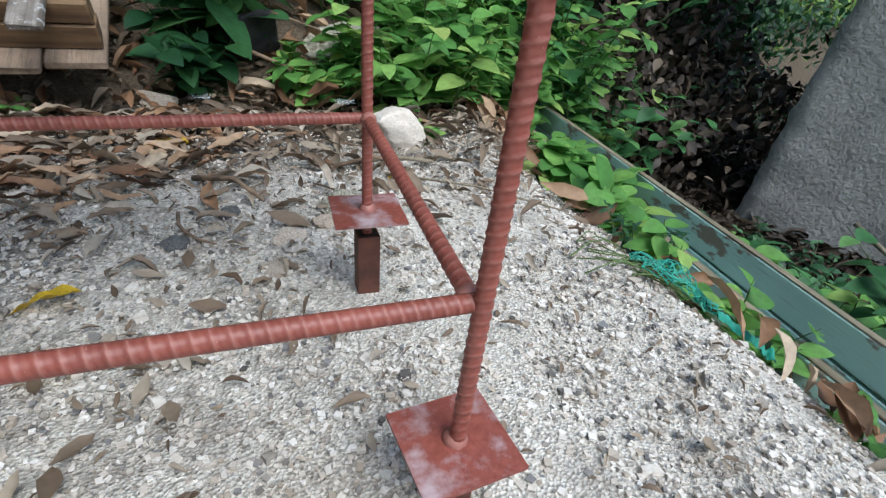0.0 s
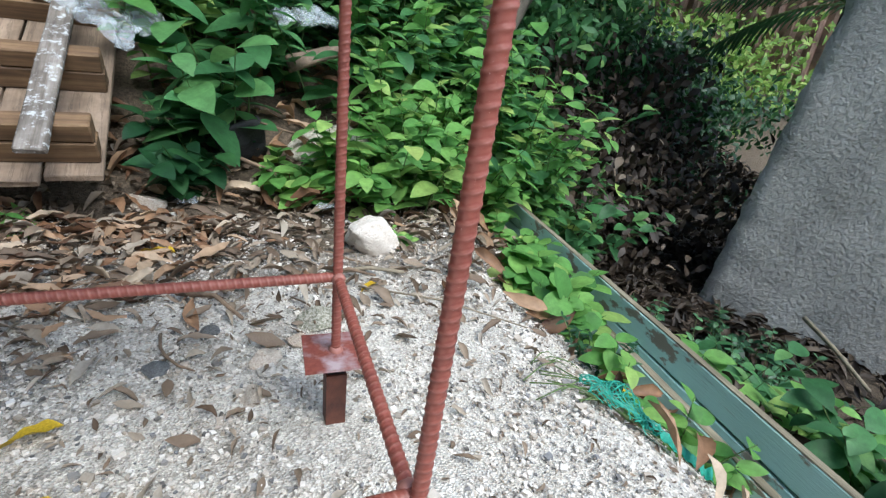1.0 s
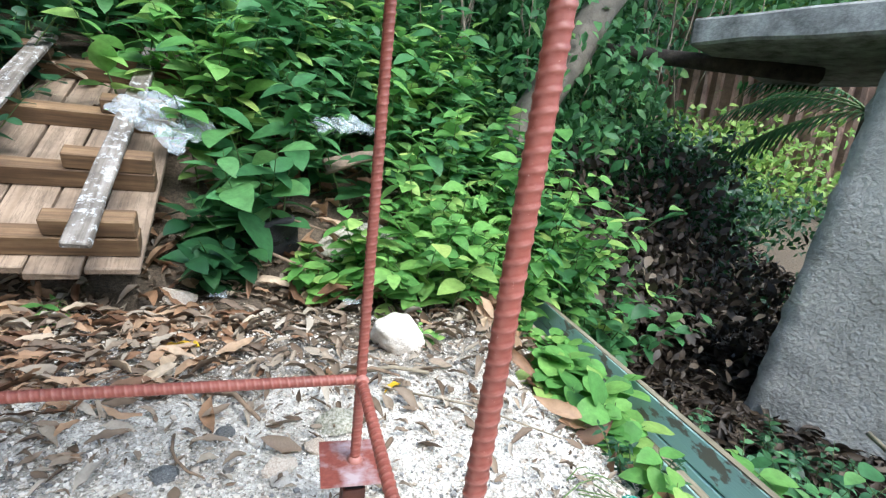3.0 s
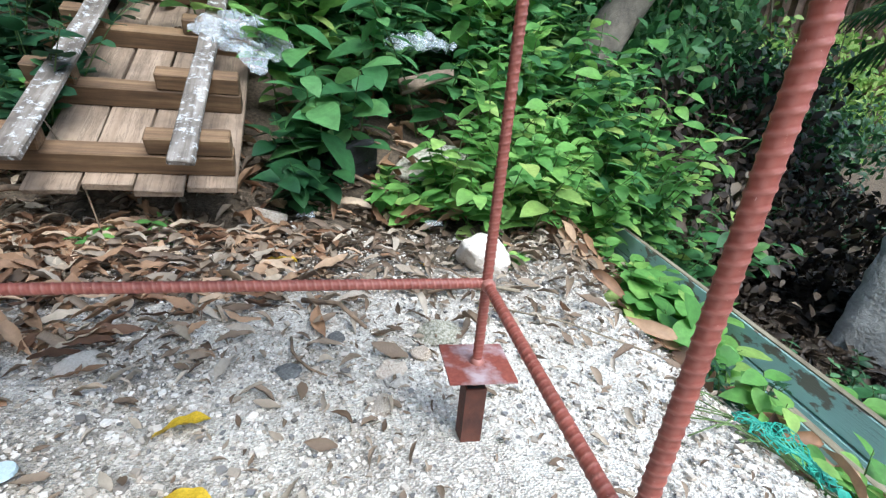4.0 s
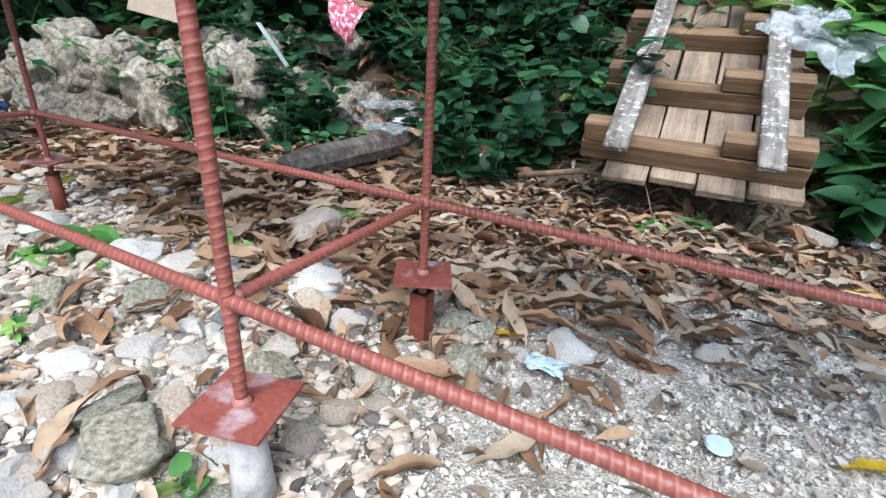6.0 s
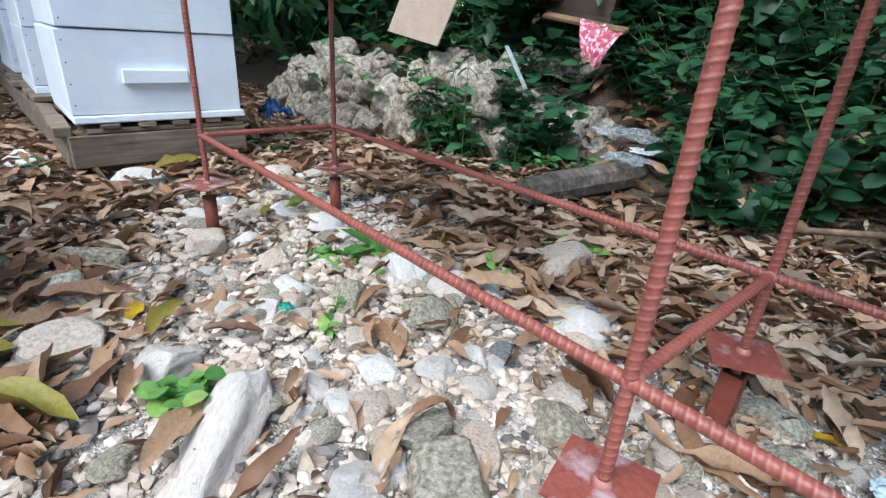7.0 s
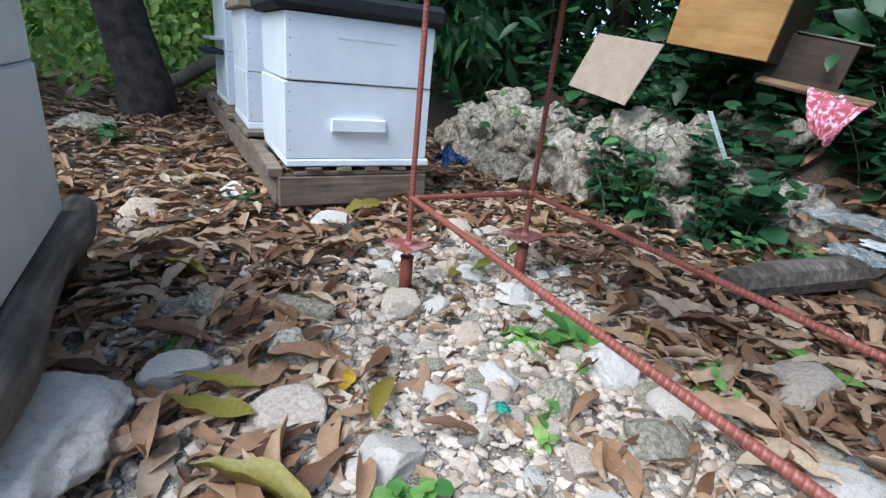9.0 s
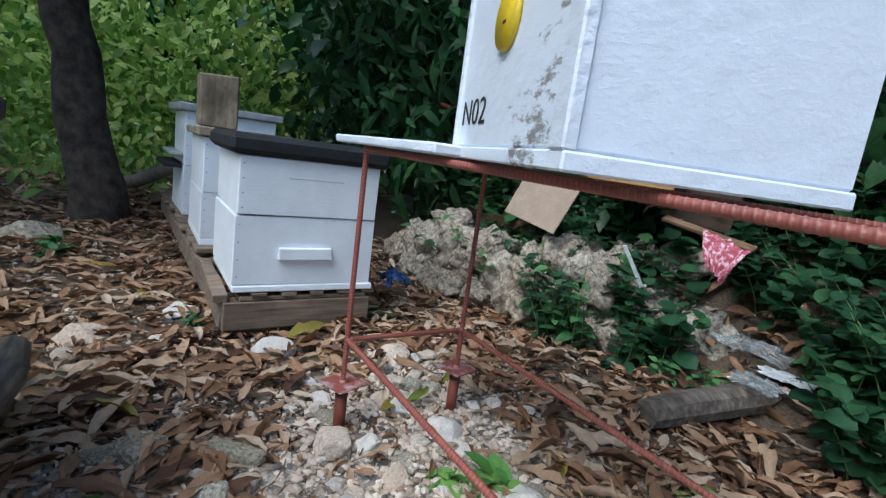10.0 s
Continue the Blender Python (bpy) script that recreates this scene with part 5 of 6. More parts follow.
bmesh.ops.create_cone(disc_bm, cap_ends=True, segments=24, radius1=0.0135, radius2=0.0125, depth=0.004)
bmesh.ops.translate(disc_bm, verts=disc_bm.verts, vec=(-0.456, 0.272, 0.014))
tagged(part("bottle_cap", disc_bm, PAPER, smooth=False), "pale blue flat plastic cap on the gravel", "cap")


def slab_between(name, label, corners, thick, mat, category):
    c = [Vector(p) for p in corners]
    nrm = (c[1] - c[0]).cross(c[3] - c[0]).normalized() * thick
    bm = bmesh.new()
    a = [bm.verts.new(p) for p in c]
    b = [bm.verts.new(p + nrm) for p in c]
    bm.faces.new(a)
    bm.faces.new(b[::-1])
    for i in range(4):
        bm.faces.new((a[i], b[i], b[(i + 1) % 4], a[(i + 1) % 4]))
    bmesh.ops.recalc_face_normals(bm, faces=bm.faces)
    bmesh.ops.bevel(bm, geom=list(bm.edges), offset=thick * 0.2, segments=1, affect='EDGES')
    return tagged(part(name, bm, mat), label, category)


slab_between("cardboard_sheet", "torn sheet of brown cardboard leaning on the bank", ((-2.43, 0.93, 0.40), (-2.141, 0.94, 0.362), (-2.073, 0.98, 0.558), (-2.376, 0.98, 0.589)), 0.006, CARD, "cardboard")
slab_between("metal_strip", "pale bent metal strip leaning in the weeds", ((-1.826, 1.063, 0.248), (-1.815, 1.072, 0.25), (-1.860, 0.998, 0.385), (-1.870, 0.989, 0.383)), 0.003, STRIP, "metal strip")
slab_between("wood_plank", "short pale broken plank among the shrubs", ((0.05, 1.36, 0.305), (0.215, 1.40, 0.365), (0.215, 1.42, 0.395), (0.04, 1.39, 0.345)), 0.02, PALLET_DECK, "plank")
slab_between("wood_plank", "long dark plank lying behind the rubble wall", ((-3.3, 1.12, 0.27), (-2.45, 1.14, 0.30), (-2.45, 1.15, 0.35), (-3.3, 1.13, 0.32)), 0.02, DARKWOOD, "plank")
slab_between("wood_plank", "thin plank propping the rag", ((-1.86, 1.15, 0.475), (-1.54, 1.13, 0.435), (-1.54, 1.16, 0.447), (-1.86, 1.18, 0.487)), 0.012, PALLET_BAR, "plank")


def build_old_box():
    u = math.degrees(math.atan2(0.105, 0.282))
    b = tagged(empty("wooden_box", pose(-2.108, 1.021, 0.566, 0, 6.5, u)), "discarded varnished pine box with a dark side on the bank", "wooden box")
    part("front", box((0, 0, 0), (0.30, 0.018, 0.235), 0.002, 0.001, 141), GOLDWOOD, b, "golden varnished pine front")
    part("side", box((0.282, 0.0185, 0), (0.30, 0.36, 0.235), 0.002, 0.001, 142), DARKWOOD, b)
    part("side", box((0, 0.0185, 0), (0.018, 0.36, 0.235), 0.002, 0.001, 143), DARKWOOD, b)
    part("back", box((0.0185, 0.342, 0), (0.2815, 0.36, 0.235), 0.002, 0.001, 144), DARKWOOD, b)
    part("lid", box((-0.01, -0.01, 0.236), (0.31, 0.37, 0.25), 0.002, 0.001, 145), GOLDWOOD, b)
    d = tagged(empty("wooden_box", pose(-1.875, 1.30, 0.475, 0, 8, u + 8)), "dark damp wooden box under the pine box", "wooden box")
    part("body", box((-0.08, 0, 0), (0.15, 0.34, 0.15), 0.003, 0.002, 146), DARKWOOD, d)
    part("flap", box((-0.02, -0.004, 0.151), (0.18, 0.20, 0.158), 0.002, 0.002, 147), LOG, d, "bent grey cover sheet")
    for k, (x, y) in enumerate(((-2.02, 1.12), (-1.86, 1.2), (-1.9, 1.42))):
        rock(x, y, 0.15, LIME_WALL, "pitted limestone lump under the old boxes", 480 + k, 1.3, 0.05, "bank stones")


build_old_box()


# ---- torn netting by the boards ----
def build_net():
    bm = bmesh.new()
    r = random.Random(4)
    def sheet(u, v):
        p = Vector((u, v, 0))
        return Vector((0.415 + 0.065 * u + 0.02 * noise.noise(p * 2), 0.235 + 0.06 * v + 0.02 * noise.noise(p * 2 + Vector((5, 0, 0))), float(ground_z(0.415 + 0.065 * u, 0.235 + 0.06 * v)) + 0.012 + 0.02 * abs(noise.noise(p * 2.5 + Vector((0, 5, 0)))) + 0.025 * (1 - u * u) * (1 - v * v)))
    for k in range(19):
        for flip in (0, 1):
            c = -0.9 + 0.1 * k
            prev = None
            for i in range(15):
                q = -1 + i / 7
                if c * c + q * q > 1:
                    prev = None
                    continue
                p = sheet(q, c) if flip else sheet(c, q)
                if prev is not None:
                    d = (p - prev).normalized()
                    s = d.cross(Vector((0, 0, 1))).normalized() * 0.0012
                    h = Vector((0, 0, 0.0008))
                    a = [bm.verts.new(x) for x in (prev - s, prev + s, p + s, p - s, prev + h, p + h)]
                    bm.faces.new((a[0], a[1], a[2], a[3]))
                    bm.faces.new((a[0], a[3], a[5], a[4]))
                    bm.faces.new((a[1], a[4], a[5], a[2]))
                prev = p
    tagged(part("green_netting", bm, TEAL_NET), "torn tuft of teal green plastic netting on gravel", "netting")
    pts = [(0.435, 0.21, -0.05), (0.46, 0.195, -0.06), (0.48, 0.175, -0.07), (0.497, 0.150, -0.08), (0.515, 0.125, -0.09)]
    bm = bmesh.new()
    rows = []
    for i in range(33):
        t = i / 32 * 4
        j = min(int(t), 3)
        p = Vector(pts[j]).lerp(Vector(pts[j + 1]), t - j)
        p.z = float(ground_z(p.x, p.y)) + 0.006
        w = 0.013 + 0.006 * noise.noise(Vector((i * 0.8, 0, 0)))
        zz = 0.012 * noise.noise(Vector((i * 0.6, 4, 0)))
        rows.append([bm.verts.new(p + Vector((w * k * 0.7, w * k * 0.7, zz + 0.006 * abs(k) + 0.012))) for k in (-1, 0, 1)])
    for a, b in zip(rows, rows[1:]):
        bm.faces.new((a[0], a[1], b[1], b[0]))
        bm.faces.new((a[1], a[2], b[2], b[1]))
    tagged(part("green_strap", bm, TEAL_NET, smooth=True), "crinkled strip of teal green plastic beside the boards", "plastic strip")


build_net()

# ---- plants ----
BROAD = leaf_template(6, 0.30, 0.18, 0.30)
ROUND = leaf_template(5, 0.42, 0.15, 0.2, heart=True)
NARROW = leaf_template(5, 0.15, 0.2, 0.3)
seed_no = 200


def bush(x, y, spread, h, stems, per, size, mat, label, tpl=BROAD, **kw):
    global seed_no
    seed_no += 1
    return shrub("shrub", label, (x, y), spread, h, stems, per, size, mat, template=tpl, seed=seed_no, **kw)


def sprig(x, y, h, stems, per, size, mat, label, tpl=BROAD, spread=0.02, **kw):
    global seed_no
    seed_no += 1
    return shrub("weed", label, (x, y), (spread, spread), h, stems, per, size, mat, template=tpl, seed=seed_no, category="weed", group="small weeds", lean=(0, 0), **kw)


FOOT = "leafy bright green shrub at the foot of the bank"
for x, y, h, st in ((0.24, 1.08, 0.28, 20), (0.42, 1.12, 0.30, 22), (0.60, 1.25, 0.30, 20), (0.72, 1.42, 0.34, 22), (0.42, 1.34, 0.34, 22)):
    bush(x, y, (0.13, 0.13), h, st, 12, 0.085, BRIGHT, FOOT)
for x, y, h in ((0.06, 1.13, 0.14),):
    bush(x, y, (0.10, 0.09), h, 12, 12, 0.075, BRIGHT, FOOT)
bush(-0.14, 1.32, (0.10, 0.06), 0.36, 9, 10, 0.145, MIDGREEN, "broad-leaved green plant beside the pallet")
bush(-0.24, 1.16, (0.06, 0.10), 0.20, 8, 10, 0.10, DEEP, "dark broad-leaved plant under the pallet edge")
HEDGE = "dense green shrub covering the bank"
for i, x in enumerate(np.arange(-0.35, 1.25, 0.27)):
    for j, y in enumerate((1.62, 1.95, 2.3)):
        bush(x + 0.12 * (j % 2), y + 0.06 * math.sin(i * 3), (0.20, 0.20), 0.44, 22, 18, 0.105, MIDGREEN if (i + j) % 3 else BRIGHT, HEDGE)
for x, y in ((-0.70, 2.0), (-0.40, 2.3), (-1.0, 2.2)):
    bush(x, y, (0.22, 0.2), 0.5, 22, 16, 0.11, MIDGREEN, HEDGE)
DARKBUSH = "dark round-leaved shrub beside the pallet"
for x, y in ((-0.90, 1.28), (-1.08, 1.10), (-1.20, 1.30), (-1.02, 1.50), (-1.35, 1.55), (-1.6, 1.7), (-0.85, 1.7)):
    bush(x, y, (0.15, 0.15), 0.34, 20, 14, 0.065, BLUEGREEN, DARKBUSH, ROUND, lean=(0, -0.15))
sprig(-0.83, 1.22, 0.34, 2, 8, 0.13, BRIGHT, "tall weed with light green leaves beside the pallet", BROAD, 0.015)
for x, y, h in ((-1.98, 0.97, 0.26), (-2.0, 1.08, 0.36), (-1.75, 1.10, 0.30), (-2.15, 1.05, 0.36), (-2.4, 1.12, 0.40), (-1.93, 1.2, 0.36), (-2.6, 1.0, 0.34)):
    bush(x, y, (0.12, 0.09), h, 12, 12, 0.07, BLUEGREEN, "weedy green shrub rooted in the rubble wall", ROUND if x > -2.1 else BROAD)
for x, y, h in ((-2.40, 0.93, 0.44), (-2.22, 0.99, 0.46), (-1.99, 0.86, 0.30), (-1.90, 0.90, 0.36), (-1.80, 0.95, 0.24), (-2.62, 0.92, 0.42)):
    bush(x, y, (0.08, 0.06), h, 5, 10, 0.060, MIDGREEN if h > 0.3 else BLUEGREEN, "leafy weed growing in front of the rubble wall", BROAD)
for x, y, h in ((-2.75, 1.2, 0.36), (-2.45, 1.32, 0.4), (-2.2, 1.38, 0.4), (-2.65, 1.5, 0.45), (-2.35, 1.6, 0.45), (-2.05, 1.65, 0.42), (-1.8, 1.5, 0.3), (-3.0, 1.35, 0.45), (-3.2, 1.1, 0.4), (-1.7, 1.8, 0.5)):
    bush(x, y, (0.15, 0.12), h, 14, 13, 0.085, MIDGREEN if h > 0.4 else BLUEGREEN, "leafy weed shrub on the bank behind the rubble wall", ROUND, lean=(0.05, -0.2))
for x, y in ((-1.52, 1.03), (-1.64, 0.99), (-1.76, 1.02), (-1.36, 1.25)):
    sprig(x, y, 0.10, 5, 6, 0.045, MIDGREEN, "small green weed among the rubbish", BROAD, 0.03)
for x, y, h in ((-1.55, 1.40, 0.30), (-1.42, 1.6, 0.4)):
    bush(x, y, (0.13, 0.1), h, 8, 11, 0.075, BLUEGREEN, "green shrub behind the rubbish heap", ROUND)
# along the boards and in the hollow
for x, y, h, st, s in ((0.60, 0.72, 0.17, 20, 0.085), (0.56, 0.58, 0.14, 18, 0.085), (0.52, 0.62, 0.10, 9, 0.075), (0.66, 0.98, 0.16, 8, 0.06), (0.53, 0.31, 0.12, 4, 0.06), (0.57, 0.20, 0.13, 4, 0.06), (0.45, -0.02, 0.07, 6, 0.03)):
    sprig(x, y, h, st, 8, s, BRIGHT, "fresh green weed growing against the boards", ROUND if y > 0.5 else BROAD, 0.045)
sprig(0.54, 0.42, 0.10, 12, 14, 0.03, BLUEGREEN, "feathery pale weed by the boards", NARROW, 0.05)
for x, y, h, st, s, m, t in ((1.22, 0.80, 0.30, 30, 0.05, HOLLOW_GREEN, BROAD), (1.45, 0.62, 0.30, 28, 0.05, HOLLOW_GREEN, BROAD), (1.12, 0.45, 0.26, 14, 0.09, MIDGREEN, BROAD), (1.05, 0.22, 0.26, 12, 0.10, BRIGHT, BROAD), (1.25, 0.20, 0.30, 14, 0.10, MIDGREEN, BROAD), (0.98, 0.02, 0.26, 12, 0.09, MIDGREEN, BROAD), (1.0, 1.15, 0.22, 12, 0.06, MIDGREEN, BROAD), (1.7, 0.9, 0.25, 12, 0.05, BLUEGREEN, BROAD)):
    bush(x, y, (0.14, 0.12), h, st, 12, s, m, "low green plant in the hollow below the wall", t, lean=(0, 0))
for k in range(22):
    rr = random.Random(k + 50)
    a = rr.uniform(0, 6.28)
    x, y = 0.33 + 0.10 * math.cos(a) * rr.random(), 0.30 + 0.05 * math.sin(a)
    L = rr.uniform(0.08, 0.2)
    t = rr.uniform(-0.9, 0.5)
    pts = [(x + L * q * math.cos(t), y + L * q * math.sin(t) - 0.03, float(ground_z(x + L * q * math.cos(t), y)) + 0.008 + 0.012 * math.sin(q * 3)) for q in (0, 0.33, 0.66, 1)]
    tagged(part("grass_stalk", tube_path(pts, [0.0011, 0.0010, 0.0008, 0.0004], 5), STEM, smooth=True), "trodden pale green grass stalk on gravel", "grass", "trodden grass")
for x, y, h, st, s, t in ((-1.22, -0.20, 0.05, 11, 0.030, ROUND), (-1.41, 0.20, 0.05, 5, 0.075, BROAD), (-1.48, 0.13, 0.04, 4, 0.05, BROAD), (-1.26, 0.01, 0.05, 3, 0.03, BROAD), (-1.23, 0.34, 0.06, 4, 0.045, BROAD), (-1.23, 0.56, 0.05, 5, 0.06, BROAD), (0.24, 0.80, 0.05, 8, 0.03, BROAD), (-2.35, -0.22, 0.05, 5, 0.045, NARROW), (-0.50, 0.94, 0.05, 8, 0.05, NARROW), (-0.62, 0.90, 0.05, 6, 0.05, NARROW), (-3.2, -0.65, 0.12, 8, 0.06, BROAD), (-2.33, 0.34, 0.05, 4, 0.08, BROAD), (-0.86, -0.05, 0.03, 4, 0.03, ROUND), (-1.6, -0.40, 0.04, 3, 0.04, BROAD)):
    sprig(x, y, h, st, 6, s, BRIGHT if x > -2 else MIDGREEN, "small green weed sprouting from the ground", t, 0.022)

# ---- trees, vines and thicket ----
def build_tree(name, label, pts, radii, mat, limbs, seed, crown=None, crown_mat=None, leaf=0.14):
    root = tagged(empty(name, Matrix.Translation(pts[0])), label, "tree")
    o = Vector(pts[0])
    fine, fr = [], []
    for a, b, ra, rb in zip(pts, pts[1:], radii, radii[1:]):
        for k in range(5):
            q = k / 5
            p = Vector(a).lerp(Vector(b), q)
            p += Vector((noise.noise(p * 3), noise.noise(p * 3 + Vector((7, 0, 0))), 0)) * ra * 0.3
            fine.append(p - o)
            fr.append((ra + (rb - ra) * q) * (1 + 0.10 * noise.noise(p * 8)))
    fine.append(Vector(pts[-1]) - o)
    fr.append(radii[-1])
    part("trunk", tube_path(fine, fr, 14), mat, root, smooth=True)
    r = random.Random(seed)
    for k in range(limbs):
        s = Vector(pts[-2]).lerp(Vector(pts[-1]), r.random())
        a = r.uniform(0, 6.28)
        d = Vector((math.cos(a), math.sin(a), 0.6)) * r.uniform(0.7, 1.3)
        part("limb", tube_path([s - o, s + d * 0.4 - o + Vector((0, 0, 0.06)), s + d - o], [radii[-1] * 0.6, radii[-1] * 0.4, radii[-1] * 0.15], 8), mat, root, smooth=True)
    if crown:
        lo, hi, count = crown
        q = np.random.default_rng(seed)
        lo, hi = np.array(lo), np.array(hi)
        knots = max(50, count // 90)
        cl = lo + (hi - lo) * q.uniform(0, 1, (knots, 3))
        P = cl[q.integers(0, knots, count)] + q.normal(0, 0.24, (count, 3))
        D = q.normal(0, 1, (count, 3)) + np.array((0, 0, -0.6))
        U = q.normal(0, 0.5, (count, 3)) + np.array((0, 0, 1.0))
        V, F = leaf_cloud(P, D, U, leaf * q.uniform(0.5, 1.2, count), NARROW)
        tagged(fast_mesh("crown", V - np.array(o), F, crown_mat, root), kind="stuff")
    return root


# crown is out of view, spread wide and dense to shade the left litter
build_tree("mango_tree", "dark-barked mango tree beside the hives", [(-4.02, -0.555, -0.05), (-4.0, -0.58, 0.25), (-4.02, -0.70, 1.0), (-4.1, -0.82, 2.1), (-4.0, -0.8, 2.9)], [0.15, 0.118, 0.105, 0.095, 0.08], BARK, 6, 3,
           ((-5.2, -4.6, 2.3), (-2.9, 1.0, 3.8), 15000), DEEP, 0.22)
# trunk leans in view; its crown is unseen, added overhead to shade the hollow
build_tree("leaning_tree", "pale leaning tree hung with creepers", [(0.86, 2.0, 0.0), (1.0, 1.97, 0.55), (1.32, 1.98, 1.11), (1.62, 2.05, 1.52), (2.1, 2.3, 2.3)], [0.10, 0.09, 0.08, 0.075, 0.06], BARK_PALE, 5, 4,
           ((0.5, 0.9, 2.5), (3.0, 4.0, 3.6), 6000), MIDGREEN, 0.2)
build_tree("slim_tree", "slim dark tree behind the hives", [(-3.1, 1.75, 0.3), (-3.05, 1.75, 1.2), (-2.95, 1.7, 2.6), (-2.9, 1.7, 3.3)], [0.06, 0.055, 0.05, 0.04], BARK, 4, 5,
           ((-4.2, 1.0, 2.2), (-1.8, 3.0, 3.6), 2200), DEEP, 0.2)
r = random.Random(15)
for k in range(46):
    x, y = r.uniform(0.2, 2.5), r.uniform(2.1, 2.8)
    x0, z0, z1 = x, r.uniform(1.9, 2.6), r.uniform(0.5, 1.3)
    pts = [(x + 0.10 * noise.noise(Vector((k * 3.1, q * 3, 0))) + 0.1 * (q - 0.5) * r.uniform(-1, 1), y + 0.06 * noise.noise(Vector((q * 3, k * 2.3, 4))), z0 + (z1 - z0) * q) for q in np.linspace(0, 1, 9)]
    w = r.uniform(0.002, 0.007)
    tagged(part("hanging_vine", tube_path(pts, [w] * 8 + [w * 0.5], 5), VINE, smooth=True), "dry leafless vine hanging from the trees", "vine", "hanging vines")
for k in range(7):
    x, y = r.uniform(-4.8, -2.6), r.uniform(1.1, 1.8)
    pts = [(x + 0.5 * q * r.uniform(-1, 1), y, 0.3 + 1.6 * q) for q in (0, 0.3, 0.6, 1)]
    tagged(part("thin_stem", tube_path(pts, [0.012, 0.010, 0.008, 0.005], 6), BARK, smooth=True), "thin dark stem in the thicket", "stem", "thicket stems")
tagged(part("fallen_branch", tube_path([(-3.2, 1.0, 0.86), (-2.95, 1.05, 0.80), (-2.6, 1.1, 0.74)], [0.012, 0.014, 0.013], 8), RUST_RED, smooth=True), "thin reddish pole caught in the thicket", "pole")
tagged(part("fallen_branch", tube_path([(-5.3, -0.62, 0.05), (-4.8, -0.40, 0.14), (-4.15, -0.20, 0.32)], [0.05, 0.045, 0.04], 9), BARK_PALE, smooth=True), "thick fallen pole leaning by the hive pallet", "log")


def foliage(label, lo, hi, count, size, mat, tpl=None, facing=(0, -1, 0.4)):
    global seed_no
    seed_no += 1
    leaf_mass("thicket", label, lo, hi, count, size, mat, seed_no, tpl, facing=facing, category="thicket")


THICKET = "dense leafy thicket closing the yard"
foliage(THICKET, (-1.7, 2.5, 0.7), (0.6, 3.3, 2.8), 5000, 0.12, MIDGREEN)
foliage(THICKET, (0.4, 2.5, 0.5), (1.7, 3.3, 2.6), 5500, 0.09, MIDGREEN)
foliage(THICKET, (1.3, 2.7, 0.35), (2.4, 3.4, 1.7), 4500, 0.07, DEEP)
foliage("creeper leaves climbing the leaning tree", (0.95, 1.78, 0.4), (1.75, 2.15, 1.7), 900, 0.07, MIDGREEN)
foliage("creepers hanging over the hollow", (0.95, 2.3, 0.45), (2.2, 2.8, 1.5), 4200, 0.07, MIDGREEN)
foliage("dark undergrowth at the back of the hollow", (1.1, 2.1, -0.4), (2.3, 2.7, 0.5), 1800, 0.05, DEEP)
# dead stems and leaves, coloured near-black to stand in for the cavity's shade
foliage("dead undergrowth darkened for shade on the slope of the hollow", (1.0, 1.45, -0.5), (2.6, 2.6, 0.2), 4500, 0.06, SHADE_LEAF)
foliage("dead undergrowth darkened for shade at the back of the hollow", (1.1, 1.95, -0.5), (2.3, 2.6, 0.5), 5000, 0.06, SHADE_LEAF)
foliage("low weeds beyond the hollow", (2.6, 2.8, -0.1), (4.6, 4.2, 0.35), 2600, 0.08, DEEP)
foliage("dark weeds along the slope of the hollow", (2.0, 2.1, -0.45), (3.6, 3.4, 0.2), 3600, 0.06, DEEP)
for x, y in ((0.93, 1.45), (1.02, 1.75), (1.10, 1.48), (1.22, 1.62), (1.12, 2.02)):
    bush(x, y, (0.15, 0.15), 0.62, 22, 20, 0.09, BRIGHT if x < 1.1 else MIDGREEN, HEDGE, lean=(0, -0.12))
foliage(THICKET, (1.9, 2.6, 0.0), (3.3, 3.4, 0.75), 4500, 0.07, DEEP)
# GLARE masses beyond the wall get their sunlit look from leaf colour
foliage("far greenery beyond the wall coloured as sunlit", (3.2, 3.6, 0.1), (6.0, 5.6, 1.0), 5000, 0.10, GLARE)
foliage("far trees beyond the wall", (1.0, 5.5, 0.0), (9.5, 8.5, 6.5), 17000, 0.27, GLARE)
foliage("far trees beyond the wall", (1.5, 3.5, 1.9), (6.5, 5.0, 3.8), 6500, 0.14, MIDGREEN)
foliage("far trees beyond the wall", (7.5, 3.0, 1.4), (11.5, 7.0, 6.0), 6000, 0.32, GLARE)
foliage(THICKET, (-2.8, 1.5, 0.3), (-1.2, 2.4, 2.3), 5200, 0.11, DEEP)
foliage(THICKET, (-5.2, 1.3, 0.1), (-2.5, 2.8, 2.8), 12000, 0.13, DEEP, NARROW)
foliage(THICKET, (-4.6, 0.75, 0.5), (-2.9, 1.2, 1.9), 1600, 0.15, DEEP, NARROW)
# GLARE here too: sunshine beyond the hives is in the leaf colour
foliage("undergrowth beyond the hives coloured as brightly sunlit", (-9.5, -3.5, 0.0), (-6.0, 0.0, 0.9), 6000, 0.12, GLARE, None, (1, 0, 0.5))
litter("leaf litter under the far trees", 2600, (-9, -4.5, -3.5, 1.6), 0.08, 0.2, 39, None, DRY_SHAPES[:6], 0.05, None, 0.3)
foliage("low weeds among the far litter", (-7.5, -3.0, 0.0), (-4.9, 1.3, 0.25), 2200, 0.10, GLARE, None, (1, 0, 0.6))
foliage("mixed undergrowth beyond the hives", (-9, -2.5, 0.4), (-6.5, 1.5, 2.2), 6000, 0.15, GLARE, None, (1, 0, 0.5))
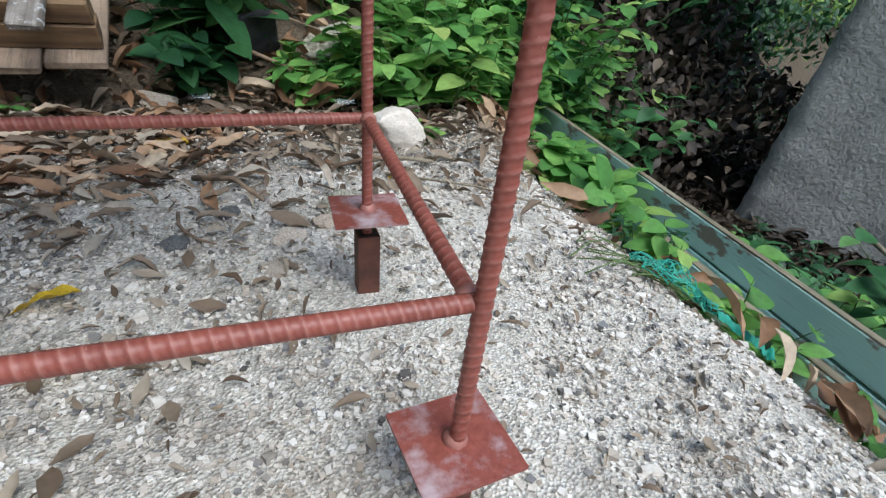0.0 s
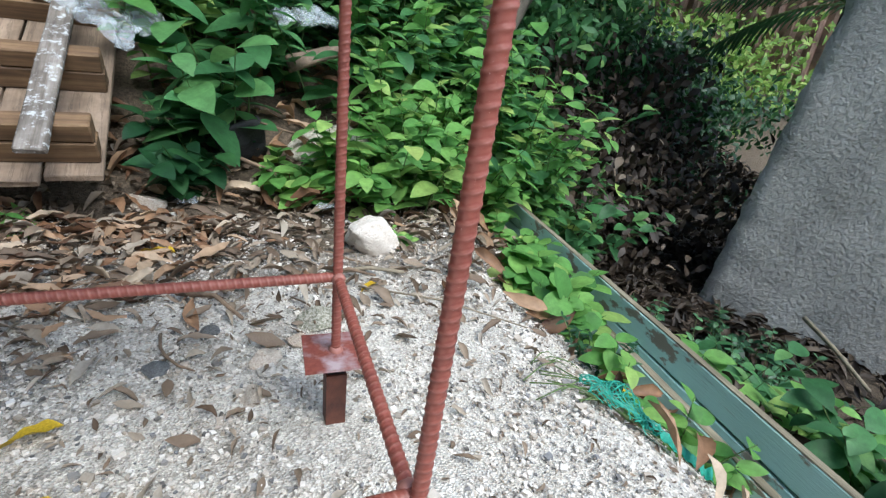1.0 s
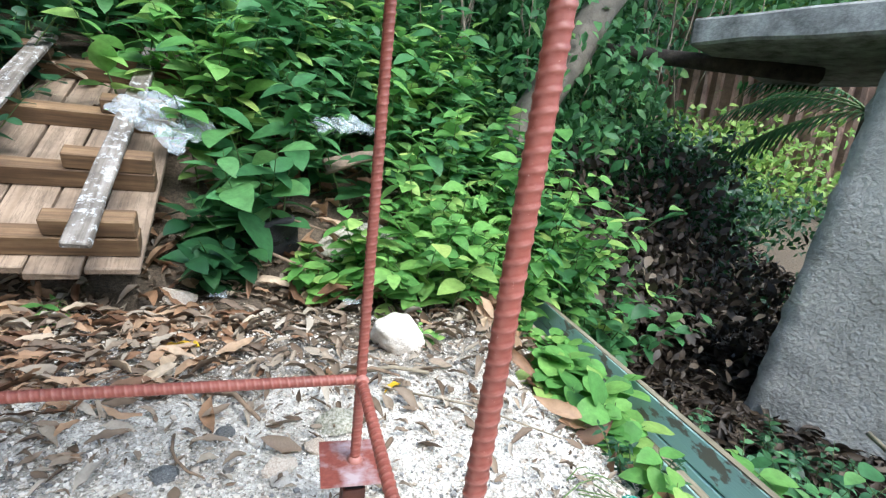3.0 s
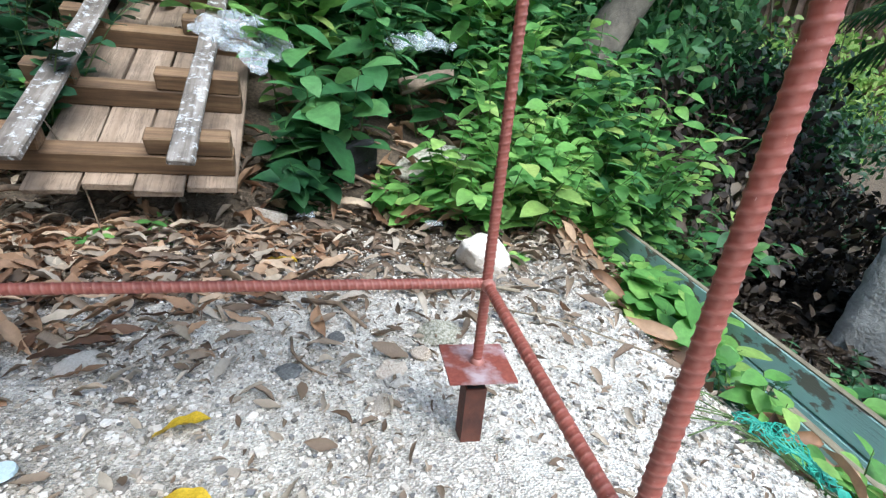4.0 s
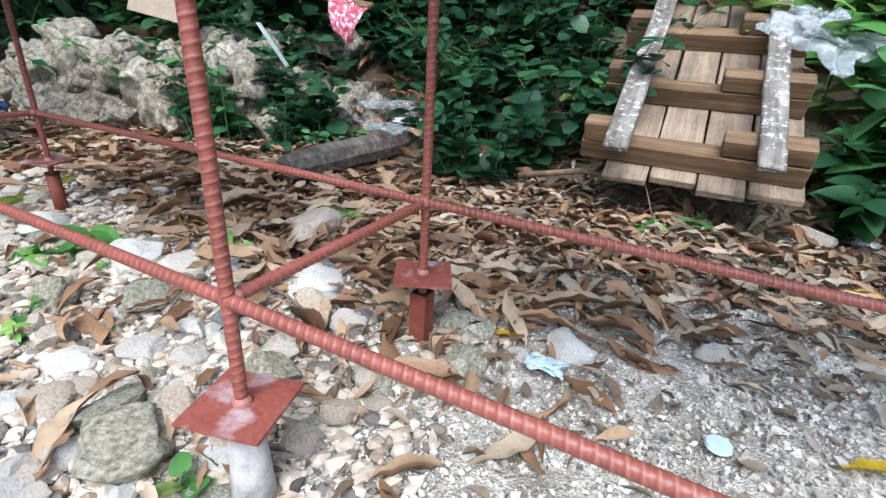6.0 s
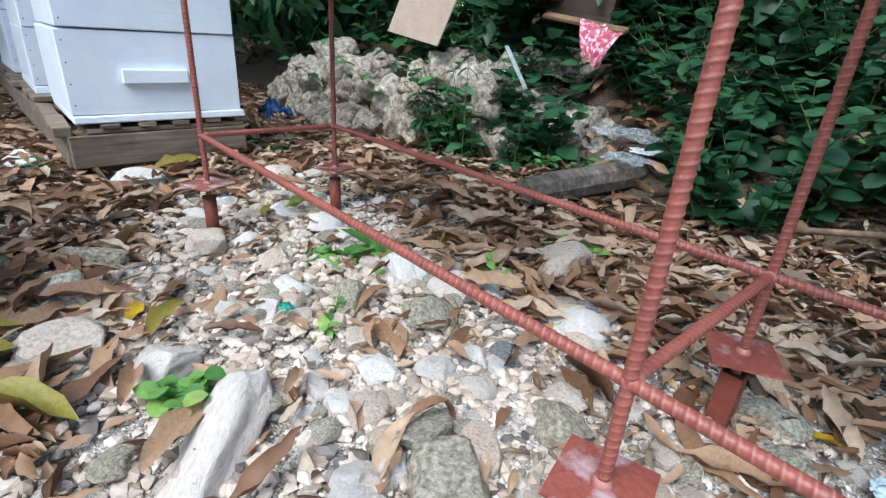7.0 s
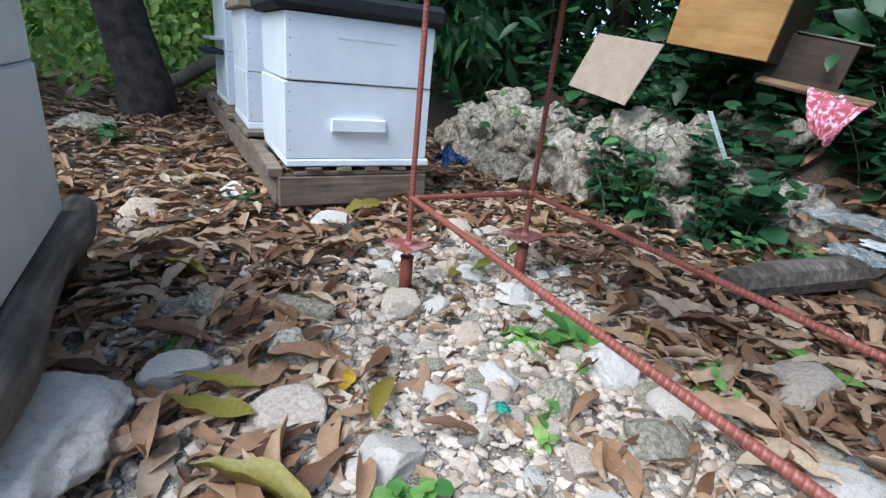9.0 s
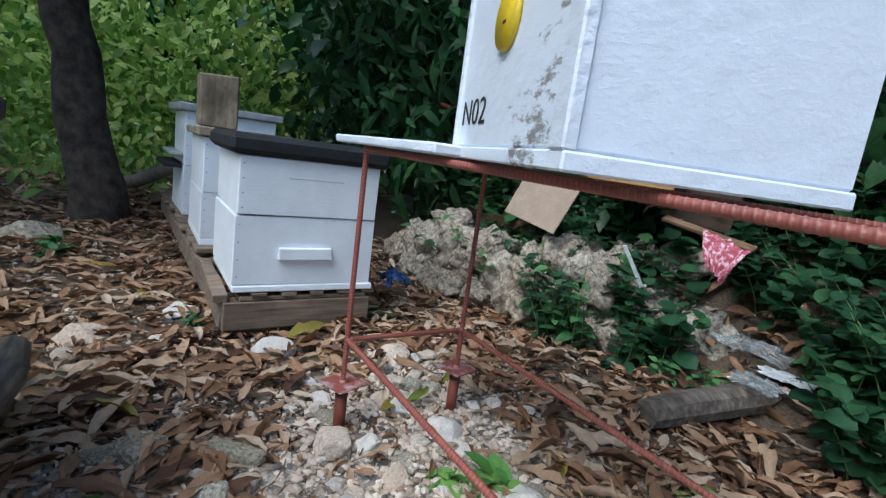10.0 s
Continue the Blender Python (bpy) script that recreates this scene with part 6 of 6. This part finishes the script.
foliage("far trees behind the hives", (-13, -6, 0.3), (-9.5, 5, 6.0), 16000, 0.42, MIDGREEN, None, (1, 0, 0.5))
foliage("far trees behind the hives", (-8.5, 1.2, 0.2), (-5.0, 4.0, 4.5), 9500, 0.25, DEEP, None, (1, 0, 0.5))
# never in view: added leaves that block low light from behind the camera
foliage("unseen leaf mass added behind the camera to shape the light", (-6.5, -5.5, 0.0), (4.0, -4.0, 3.6), 3600, 0.25, DEEP, None, (0, 1, 0.5))


def build_far_wall():
    fence = tagged(empty("tin_fence", Matrix.Translation((3.6, 5.4, 0.4))), "rusty corrugated tin fence beyond the trees", "fence")
    n = 90
    a, b = Vector((0, 0, 0)), Vector((3.8, -2.0, 0))
    side = (b - a).cross(Vector((0, 0, 1))).normalized()
    for k in range(5):
        bm = bmesh.new()
        rows = []
        for i in range(18 * k, 18 * k + 19):
            p = a.lerp(b, i / n) + side * (0.035 * math.sin(i * 1.9) + 0.006 * (k % 2))
            top = 2.05 - 0.55 * i / n + 0.03 * math.sin(k * 2.4)
            rows.append([bm.verts.new(p), bm.verts.new(p + Vector((0, 0, top)))])
        for u, w in zip(rows, rows[1:]):
            bm.faces.new((u[0], w[0], w[1], u[1]))
        bmesh.ops.solidify(bm, geom=list(bm.faces), thickness=0.003)
        part("tin_sheet", bm, TIN, fence)


build_far_wall()


def build_palm():
    p = tagged(empty("palm", Matrix.Translation((3.35, 2.0, 0.15))), "small palm with dark arching fronds", "palm")
    for k, (dx, dy, dz) in enumerate(((-0.45, 0.45, 0.30), (-0.5, 0.25, 0.45), (-0.2, 0.5, 0.4), (-0.5, 0.4, 0.0))):
        pts = [Vector((dx * q * 1.3, dy * q * 1.3, 0.75 + dz * 1.2 * q - 0.45 * q * q)) for q in np.linspace(0, 1, 12)]
        f = part("frond_rib", tube_path(pts, [0.008 * (1 - 0.06 * i) for i in range(12)], 6), STEM, p, smooth=True)
        P, D, U, S = [], [], [], []
        for i in range(1, 12):
            d = (pts[i] - pts[i - 1]).normalized()
            s = d.cross(Vector((0, 0, 1))).normalized()
            for sg in (-1, 1):
                for h in (0, 0.5):
                    P.append(pts[i - 1].lerp(pts[i], h))
                    D.append(s * sg + d * 0.7 + Vector((0, 0, -0.25)))
                    U.append((0, 0, 1))
                    S.append(0.30 * (1 - abs(i - 6) / 9))
        for q in range(len(P)):
            V, F = leaf_cloud(np.array(P[q:q + 1]), np.array(D[q:q + 1]), np.array(U[q:q + 1], float), np.array(S[q:q + 1]), leaf_template(4, 0.045, 0.3, 0.25))
            fast_mesh("leaflet", V, F, DEEP, f)
    part("trunk", tube_path([(0, 0, -0.5), (0, 0, 0.2), (0, 0, 0.78)], [0.06, 0.05, 0.035], 10), BARK, p, smooth=True)


build_palm()
